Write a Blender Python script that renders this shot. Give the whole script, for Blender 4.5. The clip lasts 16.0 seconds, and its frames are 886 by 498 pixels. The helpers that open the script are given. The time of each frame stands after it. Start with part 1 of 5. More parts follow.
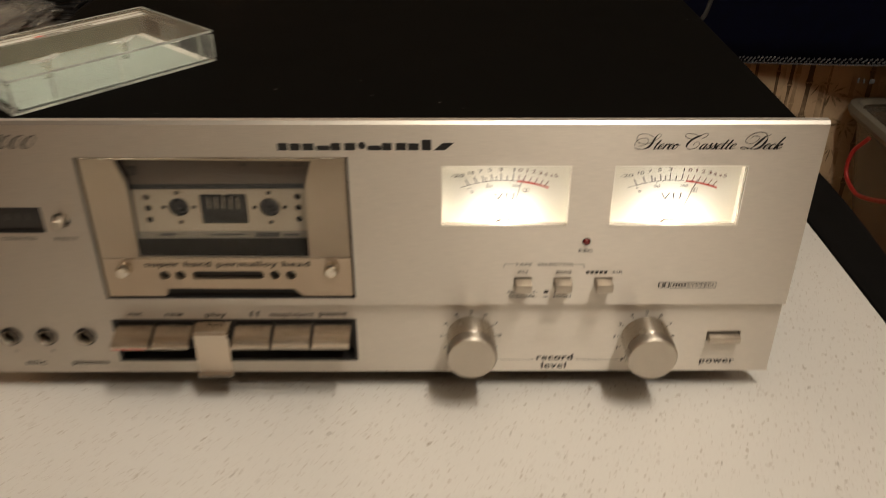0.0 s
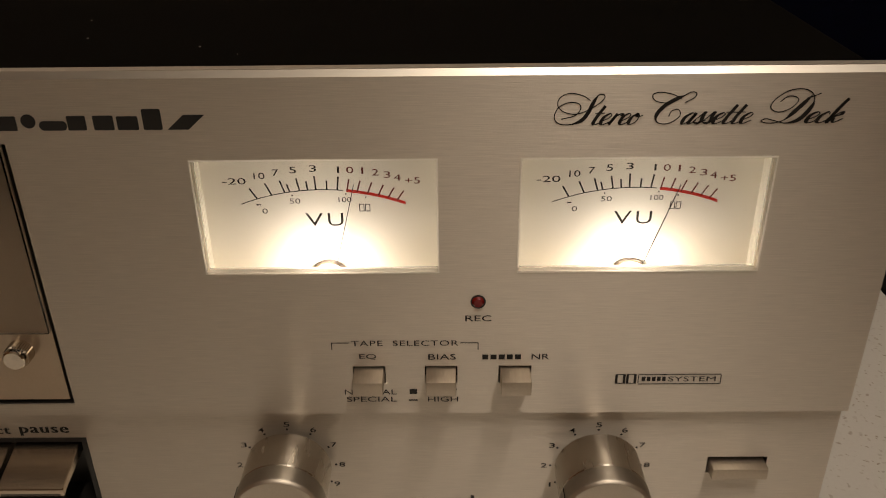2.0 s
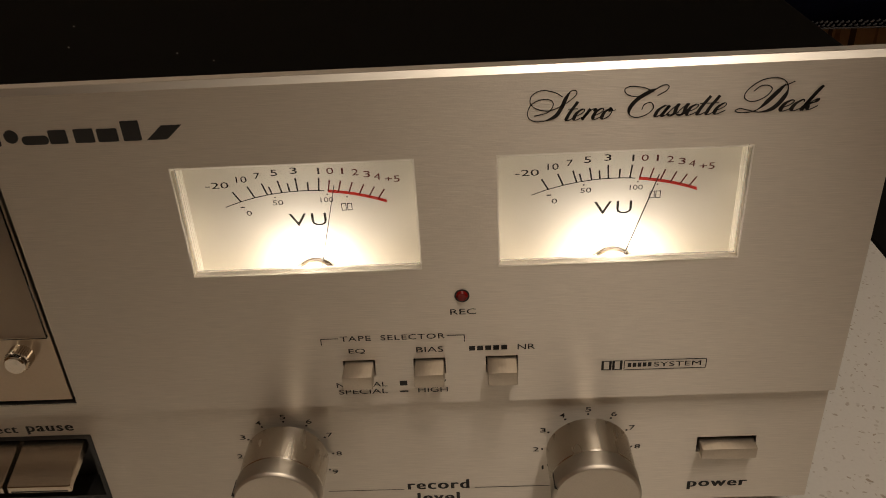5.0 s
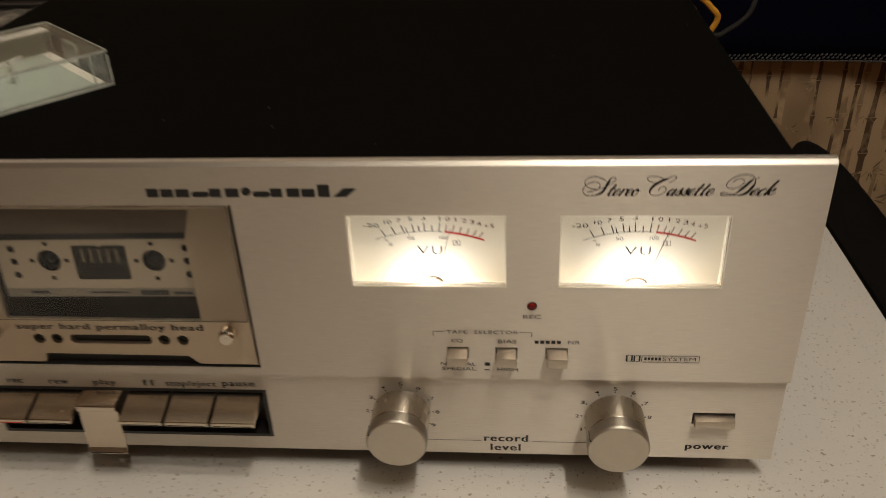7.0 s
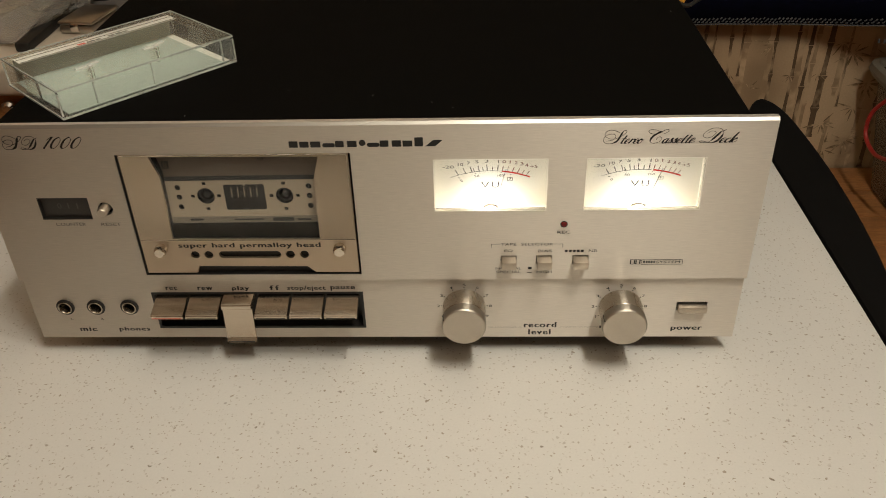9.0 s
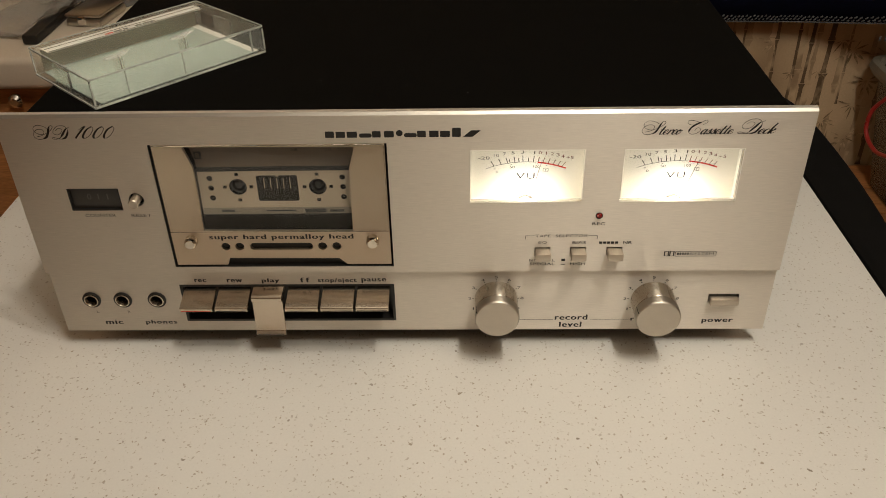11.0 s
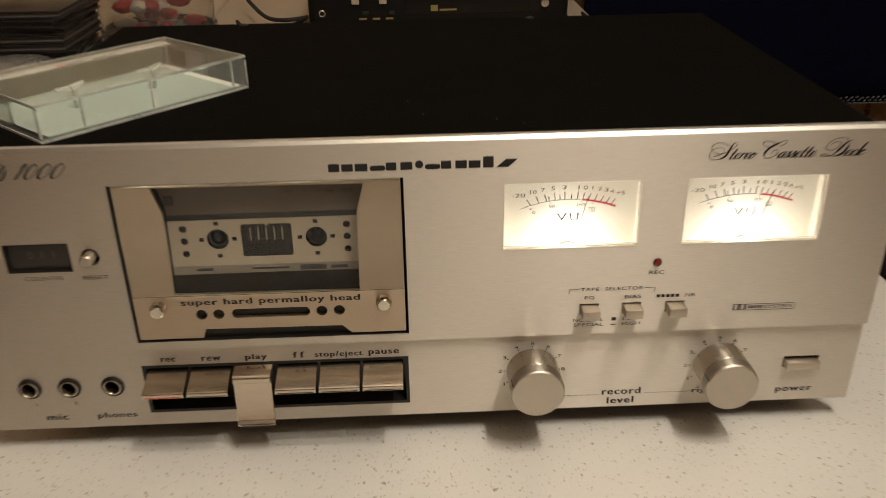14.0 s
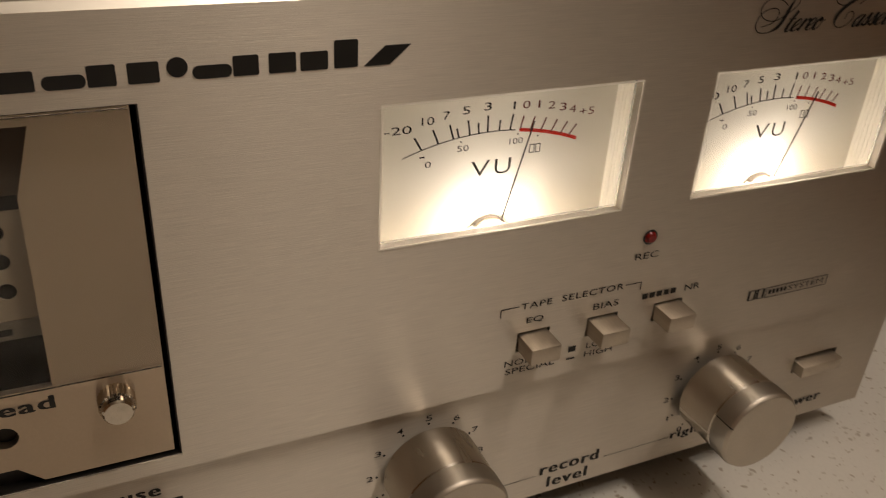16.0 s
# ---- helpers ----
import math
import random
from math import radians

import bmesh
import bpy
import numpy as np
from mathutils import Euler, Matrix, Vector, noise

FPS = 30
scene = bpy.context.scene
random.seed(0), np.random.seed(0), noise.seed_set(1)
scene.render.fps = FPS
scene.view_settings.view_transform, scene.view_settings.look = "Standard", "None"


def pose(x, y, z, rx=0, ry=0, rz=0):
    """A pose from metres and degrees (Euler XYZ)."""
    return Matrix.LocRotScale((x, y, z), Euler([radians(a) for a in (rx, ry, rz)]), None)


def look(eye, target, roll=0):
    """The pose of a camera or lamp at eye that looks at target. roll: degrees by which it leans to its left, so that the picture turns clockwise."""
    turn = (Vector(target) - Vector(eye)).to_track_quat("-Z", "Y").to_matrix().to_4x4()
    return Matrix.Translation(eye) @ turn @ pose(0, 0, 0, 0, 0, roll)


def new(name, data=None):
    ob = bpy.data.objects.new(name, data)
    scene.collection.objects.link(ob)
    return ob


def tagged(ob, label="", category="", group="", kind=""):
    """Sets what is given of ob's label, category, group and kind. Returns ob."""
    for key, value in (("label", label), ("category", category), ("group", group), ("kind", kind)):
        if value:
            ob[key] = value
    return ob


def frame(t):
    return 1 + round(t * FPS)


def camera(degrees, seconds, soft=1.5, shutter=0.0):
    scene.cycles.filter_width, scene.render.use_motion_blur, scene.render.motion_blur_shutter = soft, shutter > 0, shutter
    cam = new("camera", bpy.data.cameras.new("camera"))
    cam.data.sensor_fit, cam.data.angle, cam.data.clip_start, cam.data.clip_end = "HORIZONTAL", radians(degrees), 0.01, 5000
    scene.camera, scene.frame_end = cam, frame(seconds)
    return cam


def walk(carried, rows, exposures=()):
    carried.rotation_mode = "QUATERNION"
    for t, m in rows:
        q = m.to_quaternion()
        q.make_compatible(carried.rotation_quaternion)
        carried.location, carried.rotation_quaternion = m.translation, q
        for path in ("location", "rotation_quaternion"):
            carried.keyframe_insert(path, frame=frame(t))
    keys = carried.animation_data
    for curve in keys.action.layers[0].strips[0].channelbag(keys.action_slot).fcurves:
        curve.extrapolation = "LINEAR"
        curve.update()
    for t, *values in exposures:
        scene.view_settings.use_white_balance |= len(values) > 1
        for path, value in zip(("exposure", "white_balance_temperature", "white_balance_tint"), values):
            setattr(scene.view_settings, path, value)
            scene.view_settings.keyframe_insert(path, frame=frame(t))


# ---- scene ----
cam = camera(55.3, 16.0, soft=0.6, shutter=0.6)
PATH = [
    (0, (0.03452, -0.36676, 0.31349), (0.04616, 1.35278, -0.70781), 0.1),
    (0.5, (0.06602, -0.29428, 0.2753), (0.09532, 1.46611, -0.67348), 0.4),
    (1, (0.08834, -0.24972, 0.24806), (0.0978, 1.51794, -0.68752), 0.5),
    (1.5, (0.09846, -0.21852, 0.23378), (0.09481, 1.5492, -0.70172), 0.1),
    (2, (0.10194, -0.19649, 0.22063), (0.08194, 1.56952, -0.71788), -0.7),
    (2.5, (0.10334, -0.18945, 0.22031), (0.05815, 1.53778, -0.78698), -1.5),
    (3, (0.10753, -0.18555, 0.22183), (0.05238, 1.53316, -0.79943), -2.3),
    (3.5, (0.10951, -0.18756, 0.22699), (0.04772, 1.52676, -0.80126), -2.6),
    (3.7, (0.10993, -0.18826, 0.2266), (0.08484, 1.53038, -0.79597), -2.0),
    (5.8, (0.11369, -0.21082, 0.24183), (0.00088, 1.50713, -0.77597), -4.2),
    (6, (0.112, -0.22336, 0.24723), (-0.00959, 1.49175, -0.77435), -4.2),
    (6.5, (0.11066, -0.25246, 0.25782), (-0.04112, 1.47145, -0.74472), -4.0),
    (7, (0.1009, -0.28403, 0.29757), (-0.06163, 1.42433, -0.72961), -2.6),
    (7.3, (0.08888, -0.31106, 0.32788), (-0.06035, 1.37454, -0.73819), -2.3),
    (7.5, (0.08719, -0.33021, 0.33817), (-0.08171, 1.32899, -0.7657), -2.5),
    (8, (0.07583, -0.37689, 0.35253), (-0.03231, 1.27773, -0.76575), -1.7),
    (8.5, (0.07052, -0.40066, 0.35671), (-0.01973, 1.25414, -0.76289), -1.7),
    (9, (0.06027, -0.40579, 0.35701), (-0.02172, 1.25115, -0.76004), -1.9),
    (11.5, (0.02821, -0.40657, 0.35107), (-0.00981, 1.24847, -0.77116), -0.9),
    (12, (0.02276, -0.40407, 0.34971), (0.00114, 1.2486, -0.77644), -0.5),
    (12.5, (0.0175, -0.40532, 0.34669), (0.01706, 1.25472, -0.76878), -0.2),
    (13, (0.01589, -0.40991, 0.33425), (0.02422, 1.25704, -0.77083), -0.3),
    (13.5, (0.00861, -0.39534, 0.31843), (0.03763, 1.35974, -0.64013), -0.5),
    (13.8, (-0.00048, -0.37094, 0.30521), (0.05866, 1.40443, -0.61379), -0.7),
    (14, (-0.00395, -0.34761, 0.28424), (0.06015, 1.44057, -0.60925), -1.0),
    (14.5, (0.00138, -0.26057, 0.2435), (0.16634, 1.53439, -0.62306), -0.1),
    (14.8, (-0.001, -0.208, 0.232), (0.360, 1.532, -0.686), 1.8),
    (15, (-0.00494, -0.18828, 0.2159), (0.46543, 1.53991, -0.67411), 2.3),
    (15.3, (-0.009, -0.163, 0.203), (0.558, 1.510, -0.735), 2.5),
    (15.5, (-0.01368, -0.15426, 0.20031), (0.62395, 1.48541, -0.75095), 2.9),
    (16, (-0.01908, -0.14709, 0.19974), (0.7333, 1.41924, -0.79049), 3.7),
]
EXPOSURES = [(0, 0.02, 6500, 10), (0.5, -0.08, 6550, 11), (1, -0.30, 6600, 11), (1.5, -0.56, 6750, 13), (2, -0.82, 6900, 14), (2.5, -0.89, 6950, 14), (3.5, -0.92, 6920, 14.5), (6, -0.78, 6800, 13), (6.5, -0.65, 6700, 12),
             (7, -0.4, 6550, 10), (7.5, -0.07, 6300, 7), (8, 0.04, 6250, 6), (9, 0.04, 6300, 6), (11.5, 0.06, 6400, 8), (13.5, 0.06, 6450, 9), (14, 0.08, 6500, 9), (14.5, -0.12, 6600, 10), (15, -0.55, 6750, 12), (15.5, -0.78, 6900, 15), (16, -0.88, 6900, 15)]
walk(cam, [(t, look(eye, target, roll)) for t, eye, target, roll in PATH], EXPOSURES)

# ---- light ----
world = bpy.data.worlds.new("room_glow")
scene.world = world
world.use_nodes = True
world.node_tree.nodes["Background"].inputs[0].default_value = (1.0, 0.88, 0.74, 1)
world.node_tree.nodes["Background"].inputs[1].default_value = 0.012


def lamp(name, kind, place, watts, colour, size, aim=None):
    data = bpy.data.lights.new(name, kind)
    data.energy, data.color = watts, colour
    if kind == "AREA":
        data.shape, data.size = "DISK", size
    else:
        data.shadow_soft_size = size
    ob = new(name, data)
    ob.matrix_world = look(place, aim) if aim else pose(*place)
    return ob


WARM = (1.0, 0.90, 0.77)
for place in ((0.37, -0.31, 1.40), (0.38, -0.50, 1.40), (0.40, -0.70, 1.40)):
    lamp("ceiling_bulb", "POINT", place, 13.7, WARM, 0.028)

# ---- materials ----


def material(name, colour, rough=0.5, metal=0.0, spots=0.0, scale=40.0, bump=0.0, fine=600.0, stretch=(1, 1, 1), **more):
    """A surface with two scales of uneven colour and a fine relief."""
    m = bpy.data.materials.new(name)
    m.use_nodes = True
    tree, nodes, links = m.node_tree, m.node_tree.nodes, m.node_tree.links
    b = nodes["Principled BSDF"]
    b.inputs["Base Color"].default_value = (*colour, 1)
    b.inputs["Roughness"].default_value = rough
    b.inputs["Metallic"].default_value = metal
    for key, value in more.items():
        b.inputs[key.replace("_", " ")].default_value = value
    if spots or bump:
        place = nodes.new("ShaderNodeTexCoord")
        size = nodes.new("ShaderNodeMapping")
        size.inputs["Scale"].default_value = stretch
        links.new(place.outputs["Object"], size.inputs[0])
        big, small = nodes.new("ShaderNodeTexNoise"), nodes.new("ShaderNodeTexNoise")
        big.inputs["Scale"].default_value, small.inputs["Scale"].default_value = scale, fine
        big.inputs["Detail"].default_value, small.inputs["Detail"].default_value = 4, 3
        for n in (big, small):
            links.new(size.outputs[0], n.inputs["Vector"])
        if spots:
            add = nodes.new("ShaderNodeMath")
            links.new(big.outputs["Fac"], add.inputs[0])
            links.new(small.outputs["Fac"], add.inputs[1])
            ramp = nodes.new("ShaderNodeMapRange")
            ramp.inputs[1].default_value, ramp.inputs[2].default_value = 0.7, 1.3
            ramp.inputs[3].default_value, ramp.inputs[4].default_value = 1 - spots, 1 + spots
            links.new(add.outputs[0], ramp.inputs[0])
            mul = nodes.new("ShaderNodeVectorMath")
            mul.operation = "SCALE"
            mul.inputs[0].default_value = colour
            links.new(ramp.outputs[0], mul.inputs["Scale"])
            links.new(mul.outputs[0], b.inputs["Base Color"])
            rr = nodes.new("ShaderNodeMapRange")
            rr.inputs[3].default_value, rr.inputs[4].default_value = max(rough - spots * 0.4, 0.02), min(rough + spots * 0.4, 1)
            links.new(big.outputs["Fac"], rr.inputs[0])
            links.new(rr.outputs[0], b.inputs["Roughness"])
        if bump:
            relief = nodes.new("ShaderNodeBump")
            relief.inputs["Strength"].default_value = bump
            relief.inputs["Distance"].default_value = 0.0004
            links.new(small.outputs["Fac"], relief.inputs["Height"])
            links.new(relief.outputs[0], b.inputs["Normal"])
    return m


def grain(m, direction, amount):
    """Stretches the gloss across the brushing."""
    nodes, links = m.node_tree.nodes, m.node_tree.links
    way = nodes.new("ShaderNodeCombineXYZ")
    for n in range(3):
        way.inputs[n].default_value = direction[n]
    b = nodes["Principled BSDF"]
    b.inputs["Anisotropic"].default_value = amount
    links.new(way.outputs[0], b.inputs["Tangent"])
    return m


def brush(m, fine=5200.0, draw=0.022, relief=0.34, tint=0.06):
    """Hair-fine brushing along x: drawn-out noise in the relief and, faintly, in the tone."""
    nodes, links = m.node_tree.nodes, m.node_tree.links
    b = nodes["Principled BSDF"]
    place, size = nodes.new("ShaderNodeTexCoord"), nodes.new("ShaderNodeMapping")
    size.inputs["Scale"].default_value = (draw, 1, 1)
    links.new(place.outputs["Object"], size.inputs[0])
    hair = nodes.new("ShaderNodeTexNoise")
    hair.inputs["Scale"].default_value, hair.inputs["Detail"].default_value = fine, 2
    links.new(size.outputs[0], hair.inputs["Vector"])
    raised = nodes.new("ShaderNodeBump")
    raised.inputs["Strength"].default_value, raised.inputs["Distance"].default_value = relief, 0.0002
    links.new(hair.outputs["Fac"], raised.inputs["Height"])
    links.new(raised.outputs[0], b.inputs["Normal"])
    tone = nodes.new("ShaderNodeMapRange")
    tone.inputs[1].default_value, tone.inputs[2].default_value = 0.3, 0.7
    tone.inputs[3].default_value, tone.inputs[4].default_value = 1 - tint, 1 + tint
    links.new(hair.outputs["Fac"], tone.inputs[0])
    mul = nodes.new("ShaderNodeVectorMath")
    mul.operation = "SCALE"
    links.new(b.inputs["Base Color"].links[0].from_socket, mul.inputs[0])
    links.new(tone.outputs[0], mul.inputs["Scale"])
    links.new(mul.outputs[0], b.inputs["Base Color"])
    return m


def glowing_rim(name, colour):
    """A pale plastic edge that lets light through."""
    m = bpy.data.materials.new(name)
    m.use_nodes = True
    nodes, links = m.node_tree.nodes, m.node_tree.links
    out = nodes["Material Output"]
    face, through_it, both = nodes.new("ShaderNodeBsdfDiffuse"), nodes.new("ShaderNodeBsdfTranslucent"), nodes.new("ShaderNodeMixShader")
    face.inputs[0].default_value = through_it.inputs[0].default_value = (*colour, 1)
    both.inputs[0].default_value = 0.6
    links.new(face.outputs[0], both.inputs[1])
    links.new(through_it.outputs[0], both.inputs[2])
    links.new(both.outputs[0], out.inputs["Surface"])
    return m


ALU = (0.742, 0.692, 0.618)
dust_grey = material("dust", (0.35, 0.33, 0.29), 0.9, 0.0, 0.1, 300)
brushed = brush(grain(material("brushed_aluminium", ALU, 0.48, 1.0, 0.018, 18, 0.0, 900, (0.3, 1, 0.6)), (0, 0, 1), 0.86))
edge_metal = material("bright_edge", (0.50, 0.475, 0.43), 0.34, 1.0, 0.03, 60, 0.03, 900, (0.05, 1, 1))
top_metal = material("edge_top_metal", (0.62, 0.58, 0.52), 0.36, 0.55, 0.05, 60)
knob_side = grain(material("turned_aluminium", (0.70, 0.66, 0.59), 0.27, 1.0, 0.05, 200, 0.05, 2500, (1, 0.15, 1)), (0, 1, 0), 0.8)
knob_face = material("spun_face", (0.55, 0.50, 0.43), 0.46, 1.0, 0.05, 150, 0.06, 2500)
chrome = material("chrome", (0.84, 0.81, 0.76), 0.13, 1.0, 0.03, 200)
satin = material("satin_chrome", (0.55, 0.49, 0.41), 0.45, 1.0, 0.06, 120, 0.06, 1500, (1, 0.2, 1))
key_metal = material("key_chrome", (0.66, 0.575, 0.475), 0.22, 1.0, 0.06, 120, 0.05, 1500, (0.1, 1, 1))
black_paint = material("black_crinkle_paint", (0.0030, 0.0026, 0.0021), 0.85, 0.0, 0.2, 30, 0.25, 2200, Specular_IOR_Level=0.05)
black_plastic = material("black_plastic", (0.012, 0.011, 0.010), 0.45, 0.0, 0.15, 50, 0.05, 1500)
ink = material("black_ink", (0.010, 0.009, 0.008), 0.55, 0.0, 0.1, 100)
grey_ink = material("grey_ink", (0.10, 0.09, 0.08), 0.55, 0.0, 0.1, 100)
red_brown = material("red_brown_ink", (0.13, 0.022, 0.015), 0.85, 0.0, 0.06, 100, Specular_IOR_Level=0.12)
red_ink = material("red_ink", (0.58, 0.025, 0.014), 0.8, 0.0, 0.06, 100, Specular_IOR_Level=0.15)
meter_ink = material("meter_ink", (0.012, 0.010, 0.008), 0.85, 0.0, 0.1, 100, Specular_IOR_Level=0.12)
meter_card = material("meter_card", (0.85, 0.82, 0.74), 0.7, 0.0, 0.02, 80)
meter_rim = material("meter_rim", (0.90, 0.88, 0.84), 0.3, 0.0, 0.03, 80)
meter_edge = glowing_rim("meter_window_edge", (0.95, 0.92, 0.86))
meter_wall = material("meter_wall", (0.84, 0.80, 0.71), 0.35, 0.0, 0.03, 80)
label_paper = material("label_paper", (0.41, 0.335, 0.245), 0.55, 0.0, 0.05, 60, 0.04, 1500)
smoke_shell = material("smoked_shell", (0.014, 0.012, 0.010), 0.25, 0.0, 0.15, 60, Specular_IOR_Level=0.2)
grey_print = material("grey_print", (0.22, 0.19, 0.15), 0.5, 0.0, 0.1, 100)
clear = material("clear_acrylic", (0.97, 0.975, 0.96), 0.0, 0.0, IOR=1.32, Transmission_Weight=1.0)
case_clear = material("clear_polystyrene", (0.96, 0.97, 0.94), 0.03, 0.0, IOR=1.16, Transmission_Weight=0.985)
case_wall = material("polystyrene_wall", (0.93, 0.94, 0.90), 0.05, 0.0, IOR=1.16, Transmission_Weight=0.95)
post_milky = material("milky_post", (0.82, 0.83, 0.79), 0.12, 0.0, IOR=1.3, Transmission_Weight=0.62)
case_edge = material("polystyrene_edge", (0.60, 0.61, 0.55), 0.15, 0.0, 0.35, 70, IOR=1.25, Transmission_Weight=0.42)
led_red = material("red_led_lens", (0.26, 0.008, 0.006), 0.12, 0.0, 0.1, 500, Transmission_Weight=0.25)
mint_card = material("mint_card", (0.30, 0.345, 0.305), 0.65, 0.0, 0.04, 60, 0.05, 900)
white_card = material("white_card", (0.62, 0.59, 0.53), 0.65, 0.0, 0.03, 60)
rubber = material("rubber", (0.016, 0.015, 0.014), 0.8, 0.0, 0.2, 80, 0.1, 900)
navy = material("navy_fleece", (0.0016, 0.0022, 0.011), 0.95, 0.0, 0.35, 60, 0.6, 1200, Specular_IOR_Level=0.1)
thread = material("hem_thread", (0.105, 0.108, 0.115), 0.8, 0.0, 0.2, 300)
black_leather = material("black_vinyl", (0.004, 0.0037, 0.0035), 0.7, 0.0, 0.25, 40, 0.2, 900, Specular_IOR_Level=0.12)
wood = material("orange_wood", (0.36, 0.16, 0.055), 0.4, 0.0, 0.3, 14, 0.15, 120, (1, 9, 9))
floor_wood = material("floor_wood", (0.30, 0.15, 0.06), 0.4, 0.0, 0.3, 8, 0.15, 90, (8, 1, 8))
panelled = material("brown_panelling", (0.34, 0.18, 0.08), 0.6, 0.0, 0.25, 9, 0.15, 200, (1, 1, 0.1))
papered = material("tan_wallpaper", (0.27, 0.185, 0.11), 0.8, 0.0, 0.25, 9, 0.15, 200, (1, 1, 0.3))
plaster = material("plaster", (0.66, 0.62, 0.55), 0.85, 0.0, 0.08, 5, 0.2, 200)
white_laminate = material("white_laminate", (0.50, 0.43, 0.34), 0.4, 0.0, 0.05, 12, 0.04, 500)
tub_plastic = material("cloudy_plastic", (0.52, 0.47, 0.38), 0.25, 0.0, 0.1, 20, 0.05, 300, IOR=1.2, Transmission_Weight=0.85)
film_plastic = material("clear_film", (0.84, 0.80, 0.73), 0.18, 0.0, 0.08, 40, 0.3, 120, IOR=1.2, Transmission_Weight=0.80)
tub_clear = material("clear_tub_wall", (0.90, 0.88, 0.84), 0.06, 0.0, IOR=1.2, Transmission_Weight=0.95)
# Dark case, with the shade at the back of the desk put into its colour.
case_dark = material("dark_jewel_case", (0.02, 0.019, 0.019), 0.15, 0.0, 0.2, 50)
red_plastic = material("red_plastic", (0.36, 0.022, 0.016), 0.35, 0.0, 0.1, 60)
orange_plastic = material("orange_plastic", (0.75, 0.22, 0.03), 0.4, 0.0, 0.1, 60)
yellow_plastic = material("amber_plastic", (0.72, 0.36, 0.04), 0.35, 0.0, 0.1, 60)
# Black housing, darkened further for the shade it stands in.
box_black = material("black_housing", (0.006, 0.0056, 0.006), 0.45, 0.0, 0.2, 30, 0.1, 900, Specular_IOR_Level=0.25)
tin_metal = material("tin_plate", (0.55, 0.52, 0.47), 0.3, 1.0, 0.1, 60, 0.05, 400)
grey_page = material("grey_page", (0.12, 0.11, 0.10), 0.7, 0.0, 0.3, 40)
# Dark print; its tone also carries the shade over the disc stack.
dark_print = material("dark_sleeve", (0.012, 0.011, 0.012), 0.4, 0.0, 0.5, 35)
teal_plastic = material("teal_plastic", (0.010, 0.026, 0.032), 0.3, 0.0, 0.3, 25)


def speckled():
    """Off-white worktop with grey and brown flecks of two sizes."""
    m = material("speckled_worktop", (0.72, 0.703, 0.660), 0.33, 0.0, 0.03, 9, 0.03, 700)
    nodes, links = m.node_tree.nodes, m.node_tree.links
    b = nodes["Principled BSDF"]
    base = b.inputs["Base Color"].links[0].from_socket
    place = nodes.new("ShaderNodeTexCoord")
    warp = nodes.new("ShaderNodeTexNoise")
    warp.inputs["Scale"].default_value = 260
    mix = nodes.new("ShaderNodeMix")
    mix.data_type = "VECTOR"
    mix.inputs[0].default_value = 0.0045
    links.new(place.outputs["Object"], warp.inputs["Vector"])
    links.new(place.outputs["Object"], mix.inputs[4])
    links.new(warp.outputs["Color"], mix.inputs[5])
    for scale, size, share, colour in ((230, 0.21, 0.38, (0.34, 0.29, 0.22)), (135, 0.15, 0.16, (0.24, 0.20, 0.15)), (340, 0.26, 0.42, (0.40, 0.34, 0.27)), (520, 0.30, 0.36, (0.44, 0.38, 0.31))):
        cells = nodes.new("ShaderNodeTexVoronoi")
        cells.inputs["Scale"].default_value = scale
        links.new(mix.outputs[1], cells.inputs["Vector"])
        near = nodes.new("ShaderNodeMapRange")
        near.inputs[1].default_value, near.inputs[2].default_value = size, size * 0.65
        links.new(cells.outputs["Distance"], near.inputs[0])
        split = nodes.new("ShaderNodeSeparateColor")
        links.new(cells.outputs["Color"], split.inputs[0])
        pick = nodes.new("ShaderNodeMath")
        pick.operation = "LESS_THAN"
        pick.inputs[1].default_value = share
        links.new(split.outputs[0], pick.inputs[0])
        fade = nodes.new("ShaderNodeMath")
        fade.operation = "MULTIPLY"
        links.new(near.outputs[0], fade.inputs[0])
        links.new(pick.outputs[0], fade.inputs[1])
        tone = nodes.new("ShaderNodeMath")
        tone.operation = "MULTIPLY"
        links.new(fade.outputs[0], tone.inputs[0])
        links.new(split.outputs[1], tone.inputs[1])
        blend = nodes.new("ShaderNodeMix")
        blend.data_type = "RGBA"
        links.new(tone.outputs[0], blend.inputs[0])
        links.new(base, blend.inputs[6])
        blend.inputs[7].default_value = (*colour, 1)
        base = blend.outputs[2]
    links.new(base, b.inputs["Base Color"])
    return m


